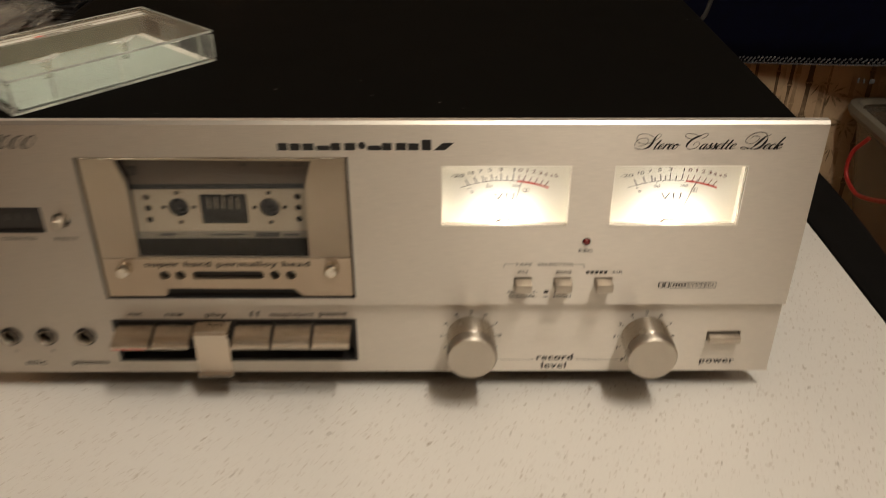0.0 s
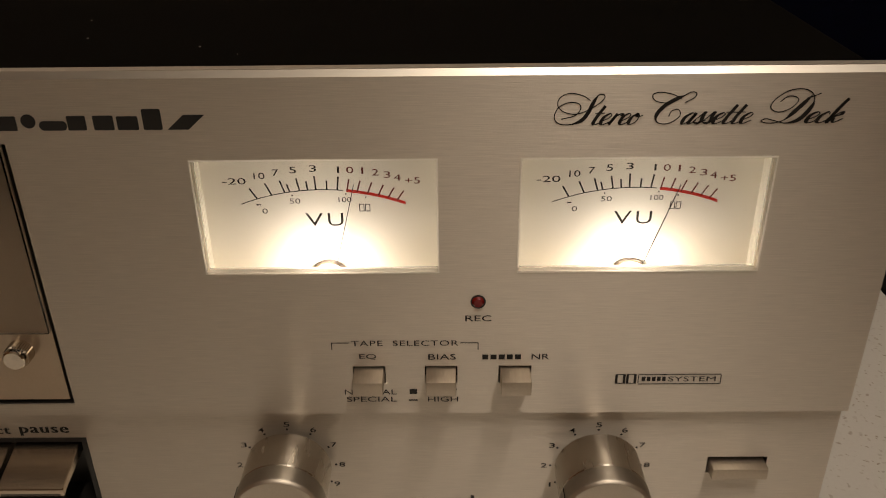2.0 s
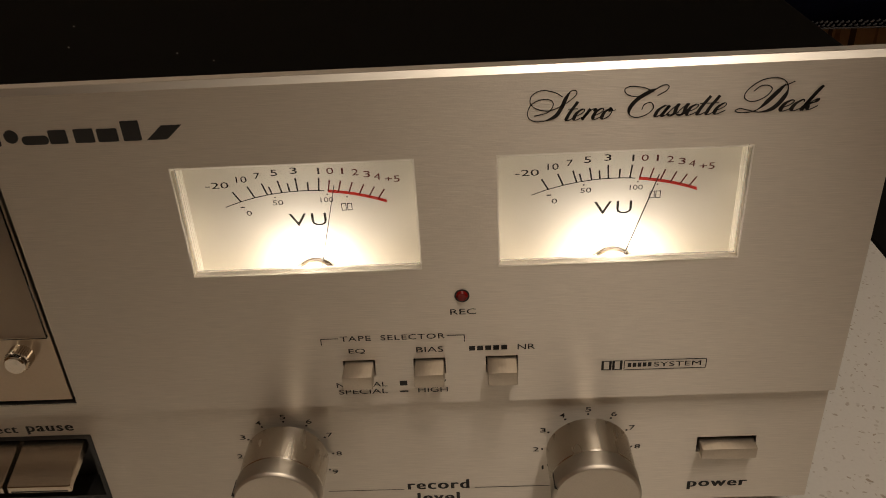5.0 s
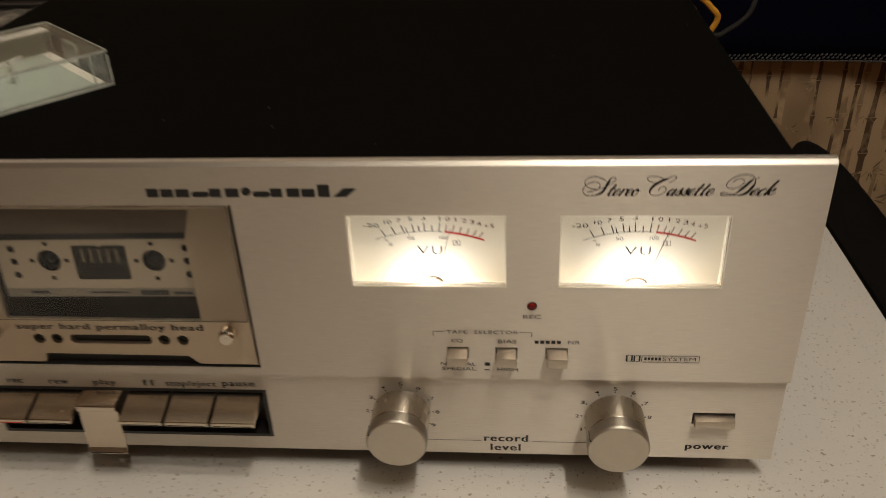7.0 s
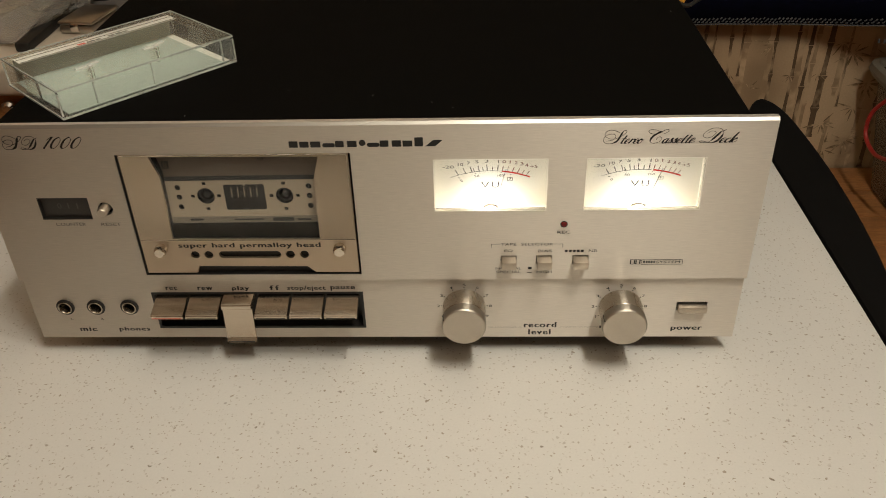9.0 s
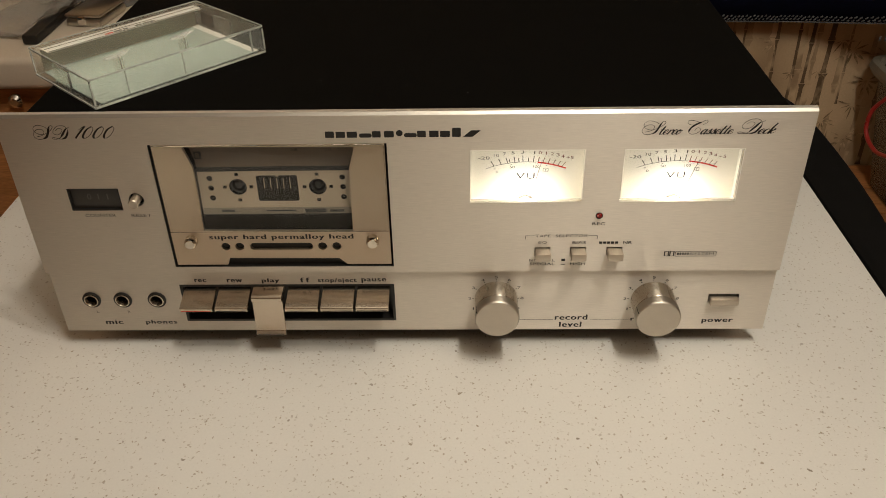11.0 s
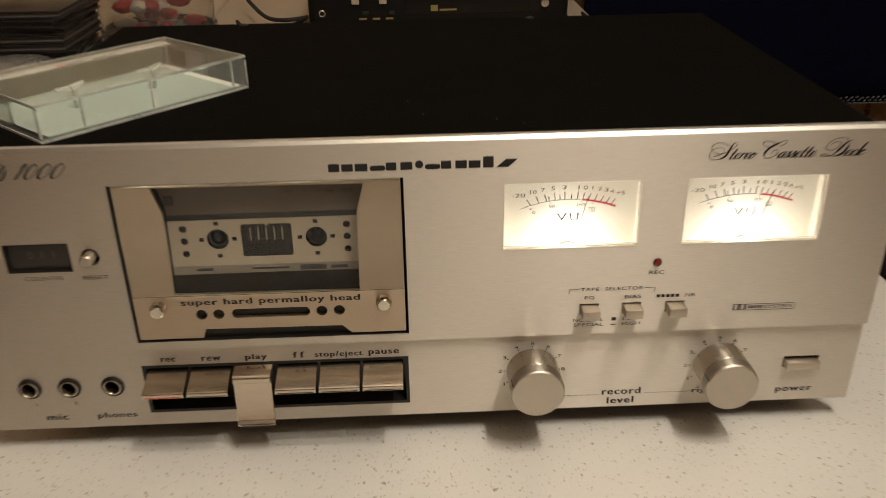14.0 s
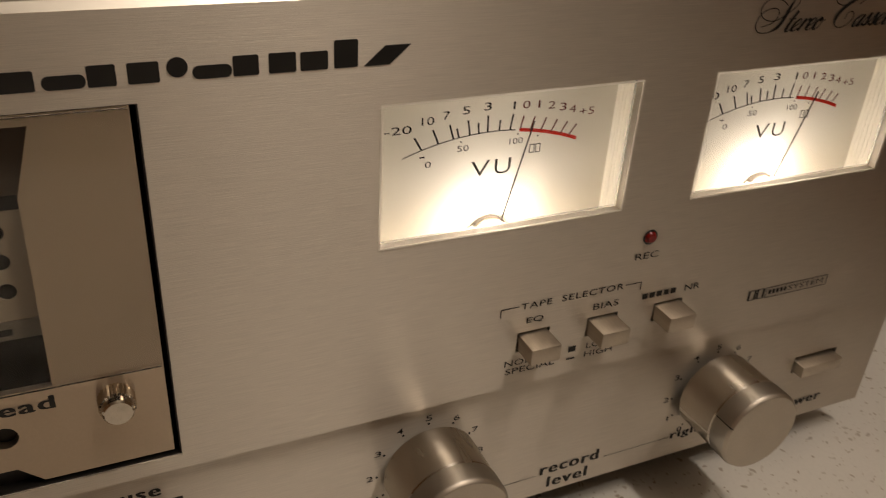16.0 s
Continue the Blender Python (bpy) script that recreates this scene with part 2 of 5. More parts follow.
def mottled(name, colour, tint, scale, low, high, strength, stretch=(1, 1, 1)):
    """Matt paper of one colour with clouds of another."""
    m = material(name, colour, 0.8, 0.0, 0.08, 6, 0.03, 300)
    nodes, links = m.node_tree.nodes, m.node_tree.links
    b = nodes["Principled BSDF"]
    base = b.inputs["Base Color"].links[0].from_socket
    place, size = nodes.new("ShaderNodeTexCoord"), nodes.new("ShaderNodeMapping")
    size.inputs["Scale"].default_value = stretch
    links.new(place.outputs["Object"], size.inputs[0])
    n = nodes.new("ShaderNodeTexNoise")
    n.inputs["Scale"].default_value, n.inputs["Detail"].default_value = scale, 3
    links.new(size.outputs[0], n.inputs["Vector"])
    edge = nodes.new("ShaderNodeMapRange")
    edge.inputs[1].default_value, edge.inputs[2].default_value, edge.inputs[4].default_value = low, high, strength
    links.new(n.outputs["Fac"], edge.inputs[0])
    blend = nodes.new("ShaderNodeMix")
    blend.data_type = "RGBA"
    links.new(edge.outputs[0], blend.inputs[0])
    links.new(base, blend.inputs[6])
    blend.inputs[7].default_value = (*tint, 1)
    links.new(blend.outputs[2], b.inputs["Base Color"])
    return m


worktop = speckled()
PAPER = (0.60, 0.45, 0.28)
wallpaper = mottled("bamboo_wallpaper", PAPER, (0.20, 0.130, 0.070), 4, 0.45, 0.66, 0.80, (1, 1, 0.8))
cane_brown = mottled("printed_cane", (0.125, 0.080, 0.042), PAPER, 42, 0.50, 0.68, 0.75, (1, 1, 0.5))
cane_pale = mottled("printed_pale_cane", (0.36, 0.255, 0.150), PAPER, 30, 0.45, 0.62, 0.9)
leaf_brown = mottled("printed_leaf", (0.21, 0.152, 0.080), PAPER, 80, 0.42, 0.62, 0.9)

# ---- mesh helpers ----


def rest(name, place=(0, 0, 0), turn=0.0):
    ob = new(name)
    ob.empty_display_size = 0.02
    ob.matrix_world = pose(*place, 0, 0, turn)
    return ob


def base_of(ob):
    m = ob.matrix_basis.copy()
    return base_of(ob.parent) @ m if ob.parent else m


def part(name, bm, mat, parent=None, label="", local=False, smooth=True):
    """One mesh object under a thing or a part. Its points are in the world, or, with local, in the parent's own space."""
    bmesh.ops.recalc_face_normals(bm, faces=bm.faces[:])
    data = bpy.data.meshes.new(name)
    bm.to_mesh(data)
    bm.free()
    data.materials.append(mat)
    if smooth and data.polygons:
        data.shade_smooth()
        data.set_sharp_from_angle(angle=radians(32))
    ob = new(name, data)
    if parent:
        ob.parent = parent
        if not local:
            ob.matrix_basis = base_of(parent).inverted()
    return tagged(ob, label) if label else ob


def add_box(bm, x0, x1, y0, y1, z0, z1, bevel=0.0, segments=2):
    made = bmesh.ops.create_cube(bm, size=1.0)
    for v in made["verts"]:
        v.co = Vector(((x0 + x1) / 2 + v.co.x * (x1 - x0), (y0 + y1) / 2 + v.co.y * (y1 - y0), (z0 + z1) / 2 + v.co.z * (z1 - z0)))
    if bevel:
        edges = list({e for v in made["verts"] for e in v.link_edges})
        bmesh.ops.bevel(bm, geom=edges, offset=bevel, segments=segments, affect="EDGES", profile=0.5)
    return bm


def box(*sizes, bevel=0.0, segments=2):
    return add_box(bmesh.new(), *sizes, bevel=bevel, segments=segments)


def lathe(profile, turn=None, steps=40, bm=None):
    """A solid of revolution round z, from (radius, height) pairs; closed at radius 0."""
    bm = bm or bmesh.new()
    m = turn or Matrix()
    rings = []
    for r, h in profile:
        if r < 1e-6:
            rings.append([bm.verts.new(m @ Vector((0, 0, h)))])
        else:
            rings.append([bm.verts.new(m @ Vector((r * math.cos(2 * math.pi * k / steps), r * math.sin(2 * math.pi * k / steps), h))) for k in range(steps)])
    for a, b in zip(rings, rings[1:]):
        for k in range(steps):
            j = (k + 1) % steps
            if len(a) == 1 and len(b) > 1:
                bm.faces.new((a[0], b[k], b[j]))
            elif len(b) == 1 and len(a) > 1:
                bm.faces.new((a[k], a[j], b[0]))
            elif len(a) > 1:
                bm.faces.new((a[k], a[j], b[j], b[k]))
    return bm


def facing(x, y, z):
    """The pose whose z axis points out of the front panel, towards -y."""
    return Matrix.Translation((x, y, z)) @ Euler((radians(90), 0, 0)).to_matrix().to_4x4()


def ring_points(x, z, r, n=28):
    return [(x + r * math.cos(2 * math.pi * k / n), z + r * math.sin(2 * math.pi * k / n)) for k in range(n)]


def oblong(x0, x1, z0, z1, r, n=5):
    """A rectangle with rounded corners."""
    pts = []
    for cx, cz, start in ((x1 - r, z1 - r, 0), (x0 + r, z1 - r, 90), (x0 + r, z0 + r, 180), (x1 - r, z0 + r, 270)):
        pts += [(cx + r * math.cos(radians(start + 90 * k / n)), cz + r * math.sin(radians(start + 90 * k / n))) for k in range(n + 1)]
    return pts


def rect(x0, x1, z0, z1):
    return [(x0, z0), (x1, z0), (x1, z1), (x0, z1)]


def plate(outline, holes, y0, y1, bm=None):
    """An upright plate from y0 (front) to y1 (back) with openings that go through it."""
    bm = bm or bmesh.new()
    front = []
    loops = []
    for loop in (outline, *holes):
        vs = [bm.verts.new((x, y0, z)) for x, z in loop]
        loops.append(vs)
        front += [bm.edges.new((a, b)) for a, b in zip(vs, vs[1:] + vs[:1])]
    faces = [g for g in bmesh.ops.triangle_fill(bm, use_beauty=True, use_dissolve=False, edges=front)["geom"] if isinstance(g, bmesh.types.BMFace)]
    backs = {}
    for vs in loops:
        for v in vs:
            backs[v] = bm.verts.new((v.co.x, y1, v.co.z))
    for f in faces:
        bm.faces.new([backs[v] for v in reversed(f.verts)])
    for vs in loops:
        for a, b in zip(vs, vs[1:] + vs[:1]):
            bm.faces.new((a, b, backs[b], backs[a]))
    return bm


def prism(section, x0, x1, bm=None):
    """A bar along x with a (y, z) section."""
    bm = bm or bmesh.new()
    a = [bm.verts.new((x0, y, z)) for y, z in section]
    b = [bm.verts.new((x1, y, z)) for y, z in section]
    for k in range(len(a)):
        j = (k + 1) % len(a)
        bm.faces.new((a[k], a[j], b[j], b[k]))
    bm.faces.new(a[::-1])
    bm.faces.new(b)
    return bm


def smooth_line(points, steps=8):
    """A Catmull-Rom line through the points."""
    p = [Vector(q) for q in points]
    p = [p[0] * 2 - p[1]] + p + [p[-1] * 2 - p[-2]]
    out = []
    for a, b, c, d in zip(p, p[1:], p[2:], p[3:]):
        for k in range(steps):
            t = k / steps
            out.append(0.5 * ((2 * b) + (c - a) * t + (2 * a - 5 * b + 4 * c - d) * t * t + (3 * b - a - 3 * c + d) * t ** 3))
    return out + [p[-2]]


def tube(points, r, steps=8, sides=8, bm=None, ends=True):
    """A round cord along a smooth line."""
    bm = bm or bmesh.new()
    line = smooth_line(points, steps)
    rings = []
    up = Vector((0.123, 0.2, 0.97))
    for k, q in enumerate(line):
        way = (line[min(k + 1, len(line) - 1)] - line[max(k - 1, 0)]).normalized()
        side = way.cross(up).normalized()
        top = side.cross(way)
        rings.append([bm.verts.new(q + r * (math.cos(2 * math.pi * j / sides) * side + math.sin(2 * math.pi * j / sides) * top)) for j in range(sides)])
    for a, b in zip(rings, rings[1:]):
        for j in range(sides):
            bm.faces.new((a[j], a[(j + 1) % sides], b[(j + 1) % sides], b[j]))
    if ends:
        bm.faces.new(rings[0][::-1])
        bm.faces.new(rings[-1])
    return bm


def letters(text, x, z, width, height, y, mat, parent, bold=0.0, stem=0.0, gap=1.0):
    """Printed words: centred on (x, z), as wide and high as given, on the plane y. stem fattens the uprights alone."""
    data = bpy.data.curves.new("lettering", "FONT")
    data.body, data.offset, data.space_character, data.resolution_u = text, bold, gap, 3
    ob = new("lettering", data)
    flat = bpy.data.meshes.new_from_object(ob.evaluated_get(bpy.context.evaluated_depsgraph_get()))
    bpy.data.objects.remove(ob)
    bpy.data.curves.remove(data)
    xs, ys = [v.co.x for v in flat.vertices], [v.co.y for v in flat.vertices]
    sx, sy = width / (max(xs) - min(xs)), height / (max(ys) - min(ys))
    mx, my = (max(xs) + min(xs)) / 2, (max(ys) + min(ys)) / 2
    bm = bmesh.new()
    for n in range(5 if stem else 1):
        shift = stem * (n / 2 - 1) if stem else 0.0
        bm.from_mesh(flat)
        bm.verts.ensure_lookup_table()
        for v in bm.verts[n * len(xs):]:
            v.co = Vector((x + (v.co.x - mx + shift) * sx, y - 0.000004 * n, z + (v.co.y - my) * sy))
    bpy.data.meshes.remove(flat)
    return part("lettering", bm, mat, parent, smooth=False)


# Pen strokes of the copperplate capitals and small letters, in units of the capital's height; a star marks where the pen is pressed.
PEN = {
    "S": (".30,.76 -.03,.91 -.48,.99 -.71,.85 -.63,.60 -.30,.40 .14,.34 .50,.53 .69,.78 .63,.93 .46,.93 .43,.69* .46,.42* .41,.15* .14,.01 -.24,.03 -.52,.23 -.58,.53 -.38,.69 -.05,.68 .14,.52 .10,.29 -.27,.18", 0.74),
    "C": (".17,.78 -.19,.93 -.62,1.00 -.78,.92 -.61,.75 -.27,.67 .03,.77 .30,.99 .49,.96 .51,.82 .33,.67;.18,.89 .02,.80* -.20,.59* -.27,.32* -.14,.09 .14,.00 .38,.09 .45,.29 .27,.46 .11,.41 .13,.24", 0.62),
    "D": (".56,.79 .49,.57* .41,.31* .31,.09 .11,.01 -.13,.01 -.28,.07 -.19,.13 .08,.07 .42,-.00 .70,.11* .77,.41* .71,.66 .49,.88 .19,.98 -.15,.93 -.34,.68 -.28,.44 .01,.32 .25,.43 .30,.64 .15,.76 -.06,.77 -.16,.62;.47,.71 .61,.77 .75,.86", 0.88),
    "t": (".14,.72 .08,.30 .09,.05 .18,.0 .32,.12;-.04,.44 .26,.44", 0.27),
    "e": (".0,.10 .20,.24 .25,.36 .17,.42 .05,.30 .04,.10 .14,.0 .34,.13", 0.29),
    "r": (".12,.42 .08,.20 .04,.0 .09,.22 .20,.40 .28,.40 .29,.31", 0.31),
    "o": (".17,.42 .04,.28 .04,.08 .13,.0 .25,.12 .25,.33 .17,.42 .20,.30 .36,.34", 0.31),
    "a": (".26,.36 .16,.42 .03,.26 .04,.06 .12,.0 .24,.16 .29,.42 .24,.10 .29,.0 .42,.13", 0.36),
    "s": (".0,.08 .16,.46 .18,.30 .22,.12 .14,.0 .03,.06 .20,.04 .34,.14", 0.28),
    "c": (".24,.32 .18,.42 .05,.28 .04,.08 .14,.0 .32,.13", 0.27),
    "k": (".0,.12 .12,.50 .16,.92* .10,.60* .06,.0 .12,.24 .26,.42 .28,.32 .14,.22 .24,.02 .42,.16", 0.36),
    "1": (".10,.70 .30,.98 .24,.50 .18,.02", 0.42),
    "0": (".28,.96 .10,.70 .10,.22 .26,.02 .44,.26 .44,.74 .28,.96", 0.56),
    " ": ("", 0.22),
}


def penned(text, x0, x1, z0, high, y, mat, parent, slant=0.55, thin=0.015, thick=0.046, small=0.82):
    """Copperplate writing from x0 to x1 on the base line z0, drawn with a pen that swells on the down strokes."""
    at, quads = 0.0, []
    for sign in text:
        strokes, ahead = PEN[sign]
        for stroke in filter(None, strokes.split(";")):
            line = smooth_line([(*(float(q) for q in p.strip("*").split(",")), float(p.endswith("*"))) for p in stroke.split()], 9)
            press = [max(0.0, min(q.z, 1.0)) for q in line]
            rise = small if sign.islower() else 1.0
            line = [Vector((at + q.x + slant * q.y * rise, q.y * rise, 0)) for q in line]
            edge = []
            for k, q in enumerate(line):
                way = (line[min(k + 1, len(line) - 1)] - line[max(k - 1, 0)]).normalized()
                half = thin + thick * (press[k] if sign.isupper() else max(0.0, -way.y) ** 1.6)
                side = Vector((-way.y, way.x, 0)) * half
                edge.append((q + side, q - side))
            quads.append(edge)
        at += ahead
    low = min(p.x for e in quads for pair in e for p in pair)
    top = max(p.x for e in quads for pair in e for p in pair)
    bm = bmesh.new()
    for n, edge in enumerate(quads):
        vs = [[bm.verts.new((x0 + (p.x - low) / (top - low) * (x1 - x0), y - 0.000004 * (n % 7), z0 + p.y * high)) for p in pair] for pair in edge]
        for a, b in zip(vs, vs[1:]):
            bm.faces.new((a[0], a[1], b[1], b[0]))
    return part("lettering", bm, mat, parent, smooth=False)


def flat(shapes, y, mat, parent, name="printed_mark", joined=False):
    """Printed shapes on an upright face: a list of outlines, each a part of its own unless they join into one."""
    bm = bmesh.new()
    for s in shapes:
        bm.faces.new([bm.verts.new((px, y, pz)) for px, pz in s])
        if not joined:
            part(name, bm, mat, parent, smooth=False)
            bm = bmesh.new()
    if joined:
        bmesh.ops.remove_doubles(bm, verts=bm.verts, dist=0.000001)
        part(name, bm, mat, parent, smooth=False)


# ---- room ----
FLOOR_Z = -0.74
TABLE = 0.003


def shell(name, *sizes, mat, label, category):
    ob = part(name, box(*sizes), mat)
    return tagged(ob, label, category, kind="structure")


shell("floor", -1.8, 2.0, -2.4, 1.35, FLOOR_Z - 0.1, FLOOR_Z, mat=floor_wood, label="brown wooden floor of the dim room", category="floor")
shell("wall_north", -1.8, 2.0, 1.15, 1.25, FLOOR_Z, 1.76, mat=wallpaper, label="beige wallpaper with brown bamboo canes and leaves", category="wall")
breast = shell("wall_breast", 0.300, 1.999, 1.020, 1.1497, FLOOR_Z + 0.0003, 1.7597, mat=wallpaper, label="jutting wall with beige bamboo wallpaper behind the cloth", category="wall")
shell("wall_west", -1.9, -1.8, -2.4, 1.25, FLOOR_Z, 1.76, mat=panelled, label="orange-brown panelled wall of the dim room", category="wall")
shell("wall_east", 2.0, 2.1, -2.4, 1.25, FLOOR_Z, 1.76, mat=papered, label="tan papered wall of the dim room", category="wall")
shell("wall_south", -1.8, 2.0, -2.5, -2.4, FLOOR_Z, 1.76, mat=papered, label="tan papered wall of the dim room", category="wall")
# Unseen ceiling, added pale so that bounced light softens the shadows.
shell("ceiling", -1.9, 2.1, -2.5, 1.25, 1.76, 1.86, mat=plaster, label="unseen pale ceiling added to bounce light", category="ceiling")

# ---- the bamboo printed on the wallpaper ----


def printed(name, shapes, y, mat):
    """Flat shapes of ink on the paper, given as outlines in x and z."""
    bm = bmesh.new()
    for shape in shapes:
        bm.faces.new([bm.verts.new((px, y, pz)) for px, pz in shape])
    bmesh.ops.recalc_face_normals(bm, faces=bm.faces)
    tagged(part(name, bm, mat, breast, smooth=False), kind="stuff")


def cane(x, low, high, wide):
    """One upright cane: joints a hand apart, swollen at each joint, with a hairline gap."""
    shapes, z = [], low
    while z < high:
        top = min(high, z + random.uniform(0.045, 0.085))
        lean = random.uniform(-0.0015, 0.0015)
        w = wide * random.uniform(0.75, 1.15) / 2
        shapes.append([(x - w * 1.25, z + 0.0008), (x + w * 1.25, z + 0.0008), (x + w * 0.85, z + 0.008), (x + w * 0.8 + lean, top - 0.008), (x + w * 1.3 + lean, top - 0.0004), (x - w * 1.3 + lean, top - 0.0004), (x - w * 0.8 + lean, top - 0.008), (x - w * 0.85, z + 0.008)])
        x, z = x + lean, top
    return shapes


def spray(x, z, long, count, aim, spread):
    """A fan of slim pointed leaves from one twig."""
    shapes = []
    for k in range(count):
        a = radians(aim + spread * (k / max(1, count - 1) - 0.5) + random.uniform(-9, 9))
        size, fat = long * random.uniform(0.35, 0.80), random.uniform(0.05, 0.085)
        way, side = Vector((math.sin(a), math.cos(a))), Vector((math.cos(a), -math.sin(a)))
        root = Vector((x, z)) + way * long * 0.08
        sag = side * random.uniform(-0.10, 0.10) * size
        left, right = [], []
        for u, h in ((0.0, 0.08), (0.22, 0.75), (0.45, 1.0), (0.72, 0.62)):
            c = root + way * size * u + sag * u * u
            left.append(c - side * size * fat * h)
            right.append(c + side * size * fat * h)
        end = root + way * size + sag
        shapes.append([tuple(q) for q in left] + [tuple(end)] + [tuple(q) for q in right[::-1]])
    return shapes


random.seed(33)
FACE_Y = 1.020
pale, dark, leaves = [], [], []
for x in [0.33 + 0.047 * k for k in range(24)]:
    pale += cane(x + random.uniform(-0.012, 0.012), -0.47, -0.05, random.uniform(0.008, 0.018))
for x, low, high, wide in ((0.500, -0.26, -0.12, 0.007), (0.520, -0.24, -0.12, 0.005), (0.579, -0.285, -0.10, 0.0065), (0.614, -0.31, -0.10, 0.006), (0.636, -0.335, -0.10, 0.0085), (0.668, -0.36, -0.10, 0.012), (0.705, -0.30, -0.10, 0.005)):
    dark += cane(x, low, high, wide)
x = 0.775
while x < 1.40:
    dark += cane(x, random.uniform(-0.44, -0.30), -0.05, random.uniform(0.005, 0.011))
    x += random.uniform(0.02, 0.07)
for x in (0.345, 0.388, 0.415, 0.452, 0.470):
    dark += cane(x, random.uniform(-0.42, -0.30), -0.05, random.uniform(0.004, 0.008))
# Printed sprays, crowded near x 0.70-0.77 so they also darken for the shade there.
for x, z, long, count, aim, spread in ((0.572, -0.182, 0.040, 5, 235, 120), (0.545, -0.262, 0.026, 4, 20, 130), (0.506, -0.235, 0.034, 5, 200, 110), (0.686, -0.332, 0.045, 7, 150, 210), (0.712, -0.198, 0.045, 7, 130, 200), (0.748, -0.255, 0.050, 8, 180, 220),
                                       (0.735, -0.300, 0.045, 6, 200, 180), (0.735, -0.365, 0.050, 8, 170, 230), (0.660, -0.235, 0.030, 5, 160, 140), (0.612, -0.238, 0.028, 4, 215, 110), (0.700, -0.385, 0.045, 6, 100, 200), (0.690, -0.180, 0.036, 5, 170, 160), (0.770, -0.205, 0.045, 6, 210, 180), (0.655, -0.395, 0.040, 5, 160, 170)):
    leaves += spray(x, z, long, count, aim, spread)
for n in range(26):
    leaves += spray(random.uniform(0.80, 1.40), random.uniform(-0.45, -0.10), random.uniform(0.03, 0.05), random.randint(4, 7), random.uniform(120, 240), random.uniform(110, 220))
printed("pale_canes", pale, FACE_Y - 0.0005, cane_pale)
printed("dark_canes", dark, FACE_Y - 0.0010, cane_brown)
printed("leaf_sprays", leaves, FACE_Y - 0.0015, leaf_brown)

# ---- the table ----


def table():
    t = tagged(rest("table", (0, -0.2, FLOOR_Z)), "white speckled laminate table under the cassette deck", "table")
    part("tabletop", box(-0.338, 0.3168, -0.75, 0.305, -0.032, TABLE, bevel=0.003), worktop, t, "off-white laminate top with grey-brown flecks")
    for x in (-0.29, 0.285):
        for y in (-0.70, 0.26):
            part("leg", lathe([(0.0, FLOOR_Z), (0.022, FLOOR_Z), (0.022, -0.032), (0, -0.032)], Matrix.Translation((x, y, 0)), 20), satin, t)
    return t


table()

# ---- the cassette deck ----
HALF, TOP, STEP, LOW = 0.2168, 0.1643, 0.0617, 0.0153
FACE, SUNK = 0.0, 0.0027
PRINT = -0.00012
deck = tagged(rest("cassette_deck", (0, 0.13, 0)), "silver-fronted cassette deck with two lit meters on the table", "cassette deck")

METERS = (0.0362, 0.1193)
METER_WIDE, METER_Z0, METER_Z1 = (0.0625, 0.0640), 0.1090, 0.1418
DOOR = (-0.1382, -0.0085, 0.0655, 0.1464)
SLOT = (-0.1390, -0.0102, 0.0236, 0.0500)
KNOBS = ((0.0520, 0.0413), (0.1458, 0.0406))
BUTTONS = ((0.0736, 0.0829), (0.0941, 0.1034), (0.1151, 0.1244))
JACKS = ((-0.1960, 0.0398), (-0.1767, 0.0397), (-0.1556, 0.0397))
COUNTER = (-0.1894, -0.1603, 0.1054, 0.1196)
RESET = (-0.1514, 0.1123, 0.0042)
LED = (0.1091, 0.0999, 0.0021)
POWER = (0.1800, 0.1982, 0.0358, 0.0421)

bm = plate(
    [(-HALF - 0.0006, STEP), (HALF + 0.0006, STEP), (HALF + 0.0006, TOP - 0.0016), (-HALF - 0.0006, TOP - 0.0016)],
    [rect(x, x + w, METER_Z0, METER_Z1) for x, w in zip(METERS, METER_WIDE)]
    + [rect(DOOR[0], DOOR[1], DOOR[2], DOOR[3])]
    + [rect(a, b, 0.0727, 0.0786) for a, b in BUTTONS]
    + [rect(*COUNTER), ring_points(*RESET), ring_points(*LED, 20)],
    FACE, 0.0035)
upper = part("upper_panel", bm, brushed, deck, "brushed aluminium front plate", smooth=False)
bm = prism([(FACE, TOP - 0.0016), (0.0013, TOP - 0.0002), (0.0015, TOP), (0.0043, TOP), (0.0043, TOP - 0.0016)], -HALF - 0.0006, HALF + 0.0006)
part("edge_top", box(-HALF - 0.0005, HALF + 0.0005, 0.0014, 0.0043, TOP - 0.0004, TOP + 0.0001), top_metal, deck, "greyer top of the edge", smooth=False)
part("edge_trim", bm, edge_metal, deck, "bright bevelled top edge", smooth=False)
bm = plate(rect(-HALF - 0.0003, HALF + 0.0003, LOW, STEP + 0.0006),
           [rect(*SLOT), rect(*POWER)] + [ring_points(x, z, 0.0054) for x, z in JACKS], SUNK, 0.0050)
part("lower_panel", bm, brushed, deck, "brushed aluminium lower plate, set back a little", smooth=False)
part("backing", plate(rect(-0.20064, 0.19936, 0.02128, 0.15828), [], 0.030, 0.0325), black_plastic, deck, smooth=False)

bm = bmesh.new()
outer, inner = oblong(-0.2034, 0.2055, 0.0195, 0.1632, 0.0022, 3), oblong(-0.2022, 0.2043, 0.0207, 0.1620, 0.0012, 3)
rings = [[bm.verts.new((x, y, z)) for x, z in loop] for loop, y in ((inner, 0.0044), (outer, 0.0044), (outer, 0.2565), (oblong(-0.2019, 0.2040, 0.0210, 0.1617, 0.0015, 3), 0.2580))]
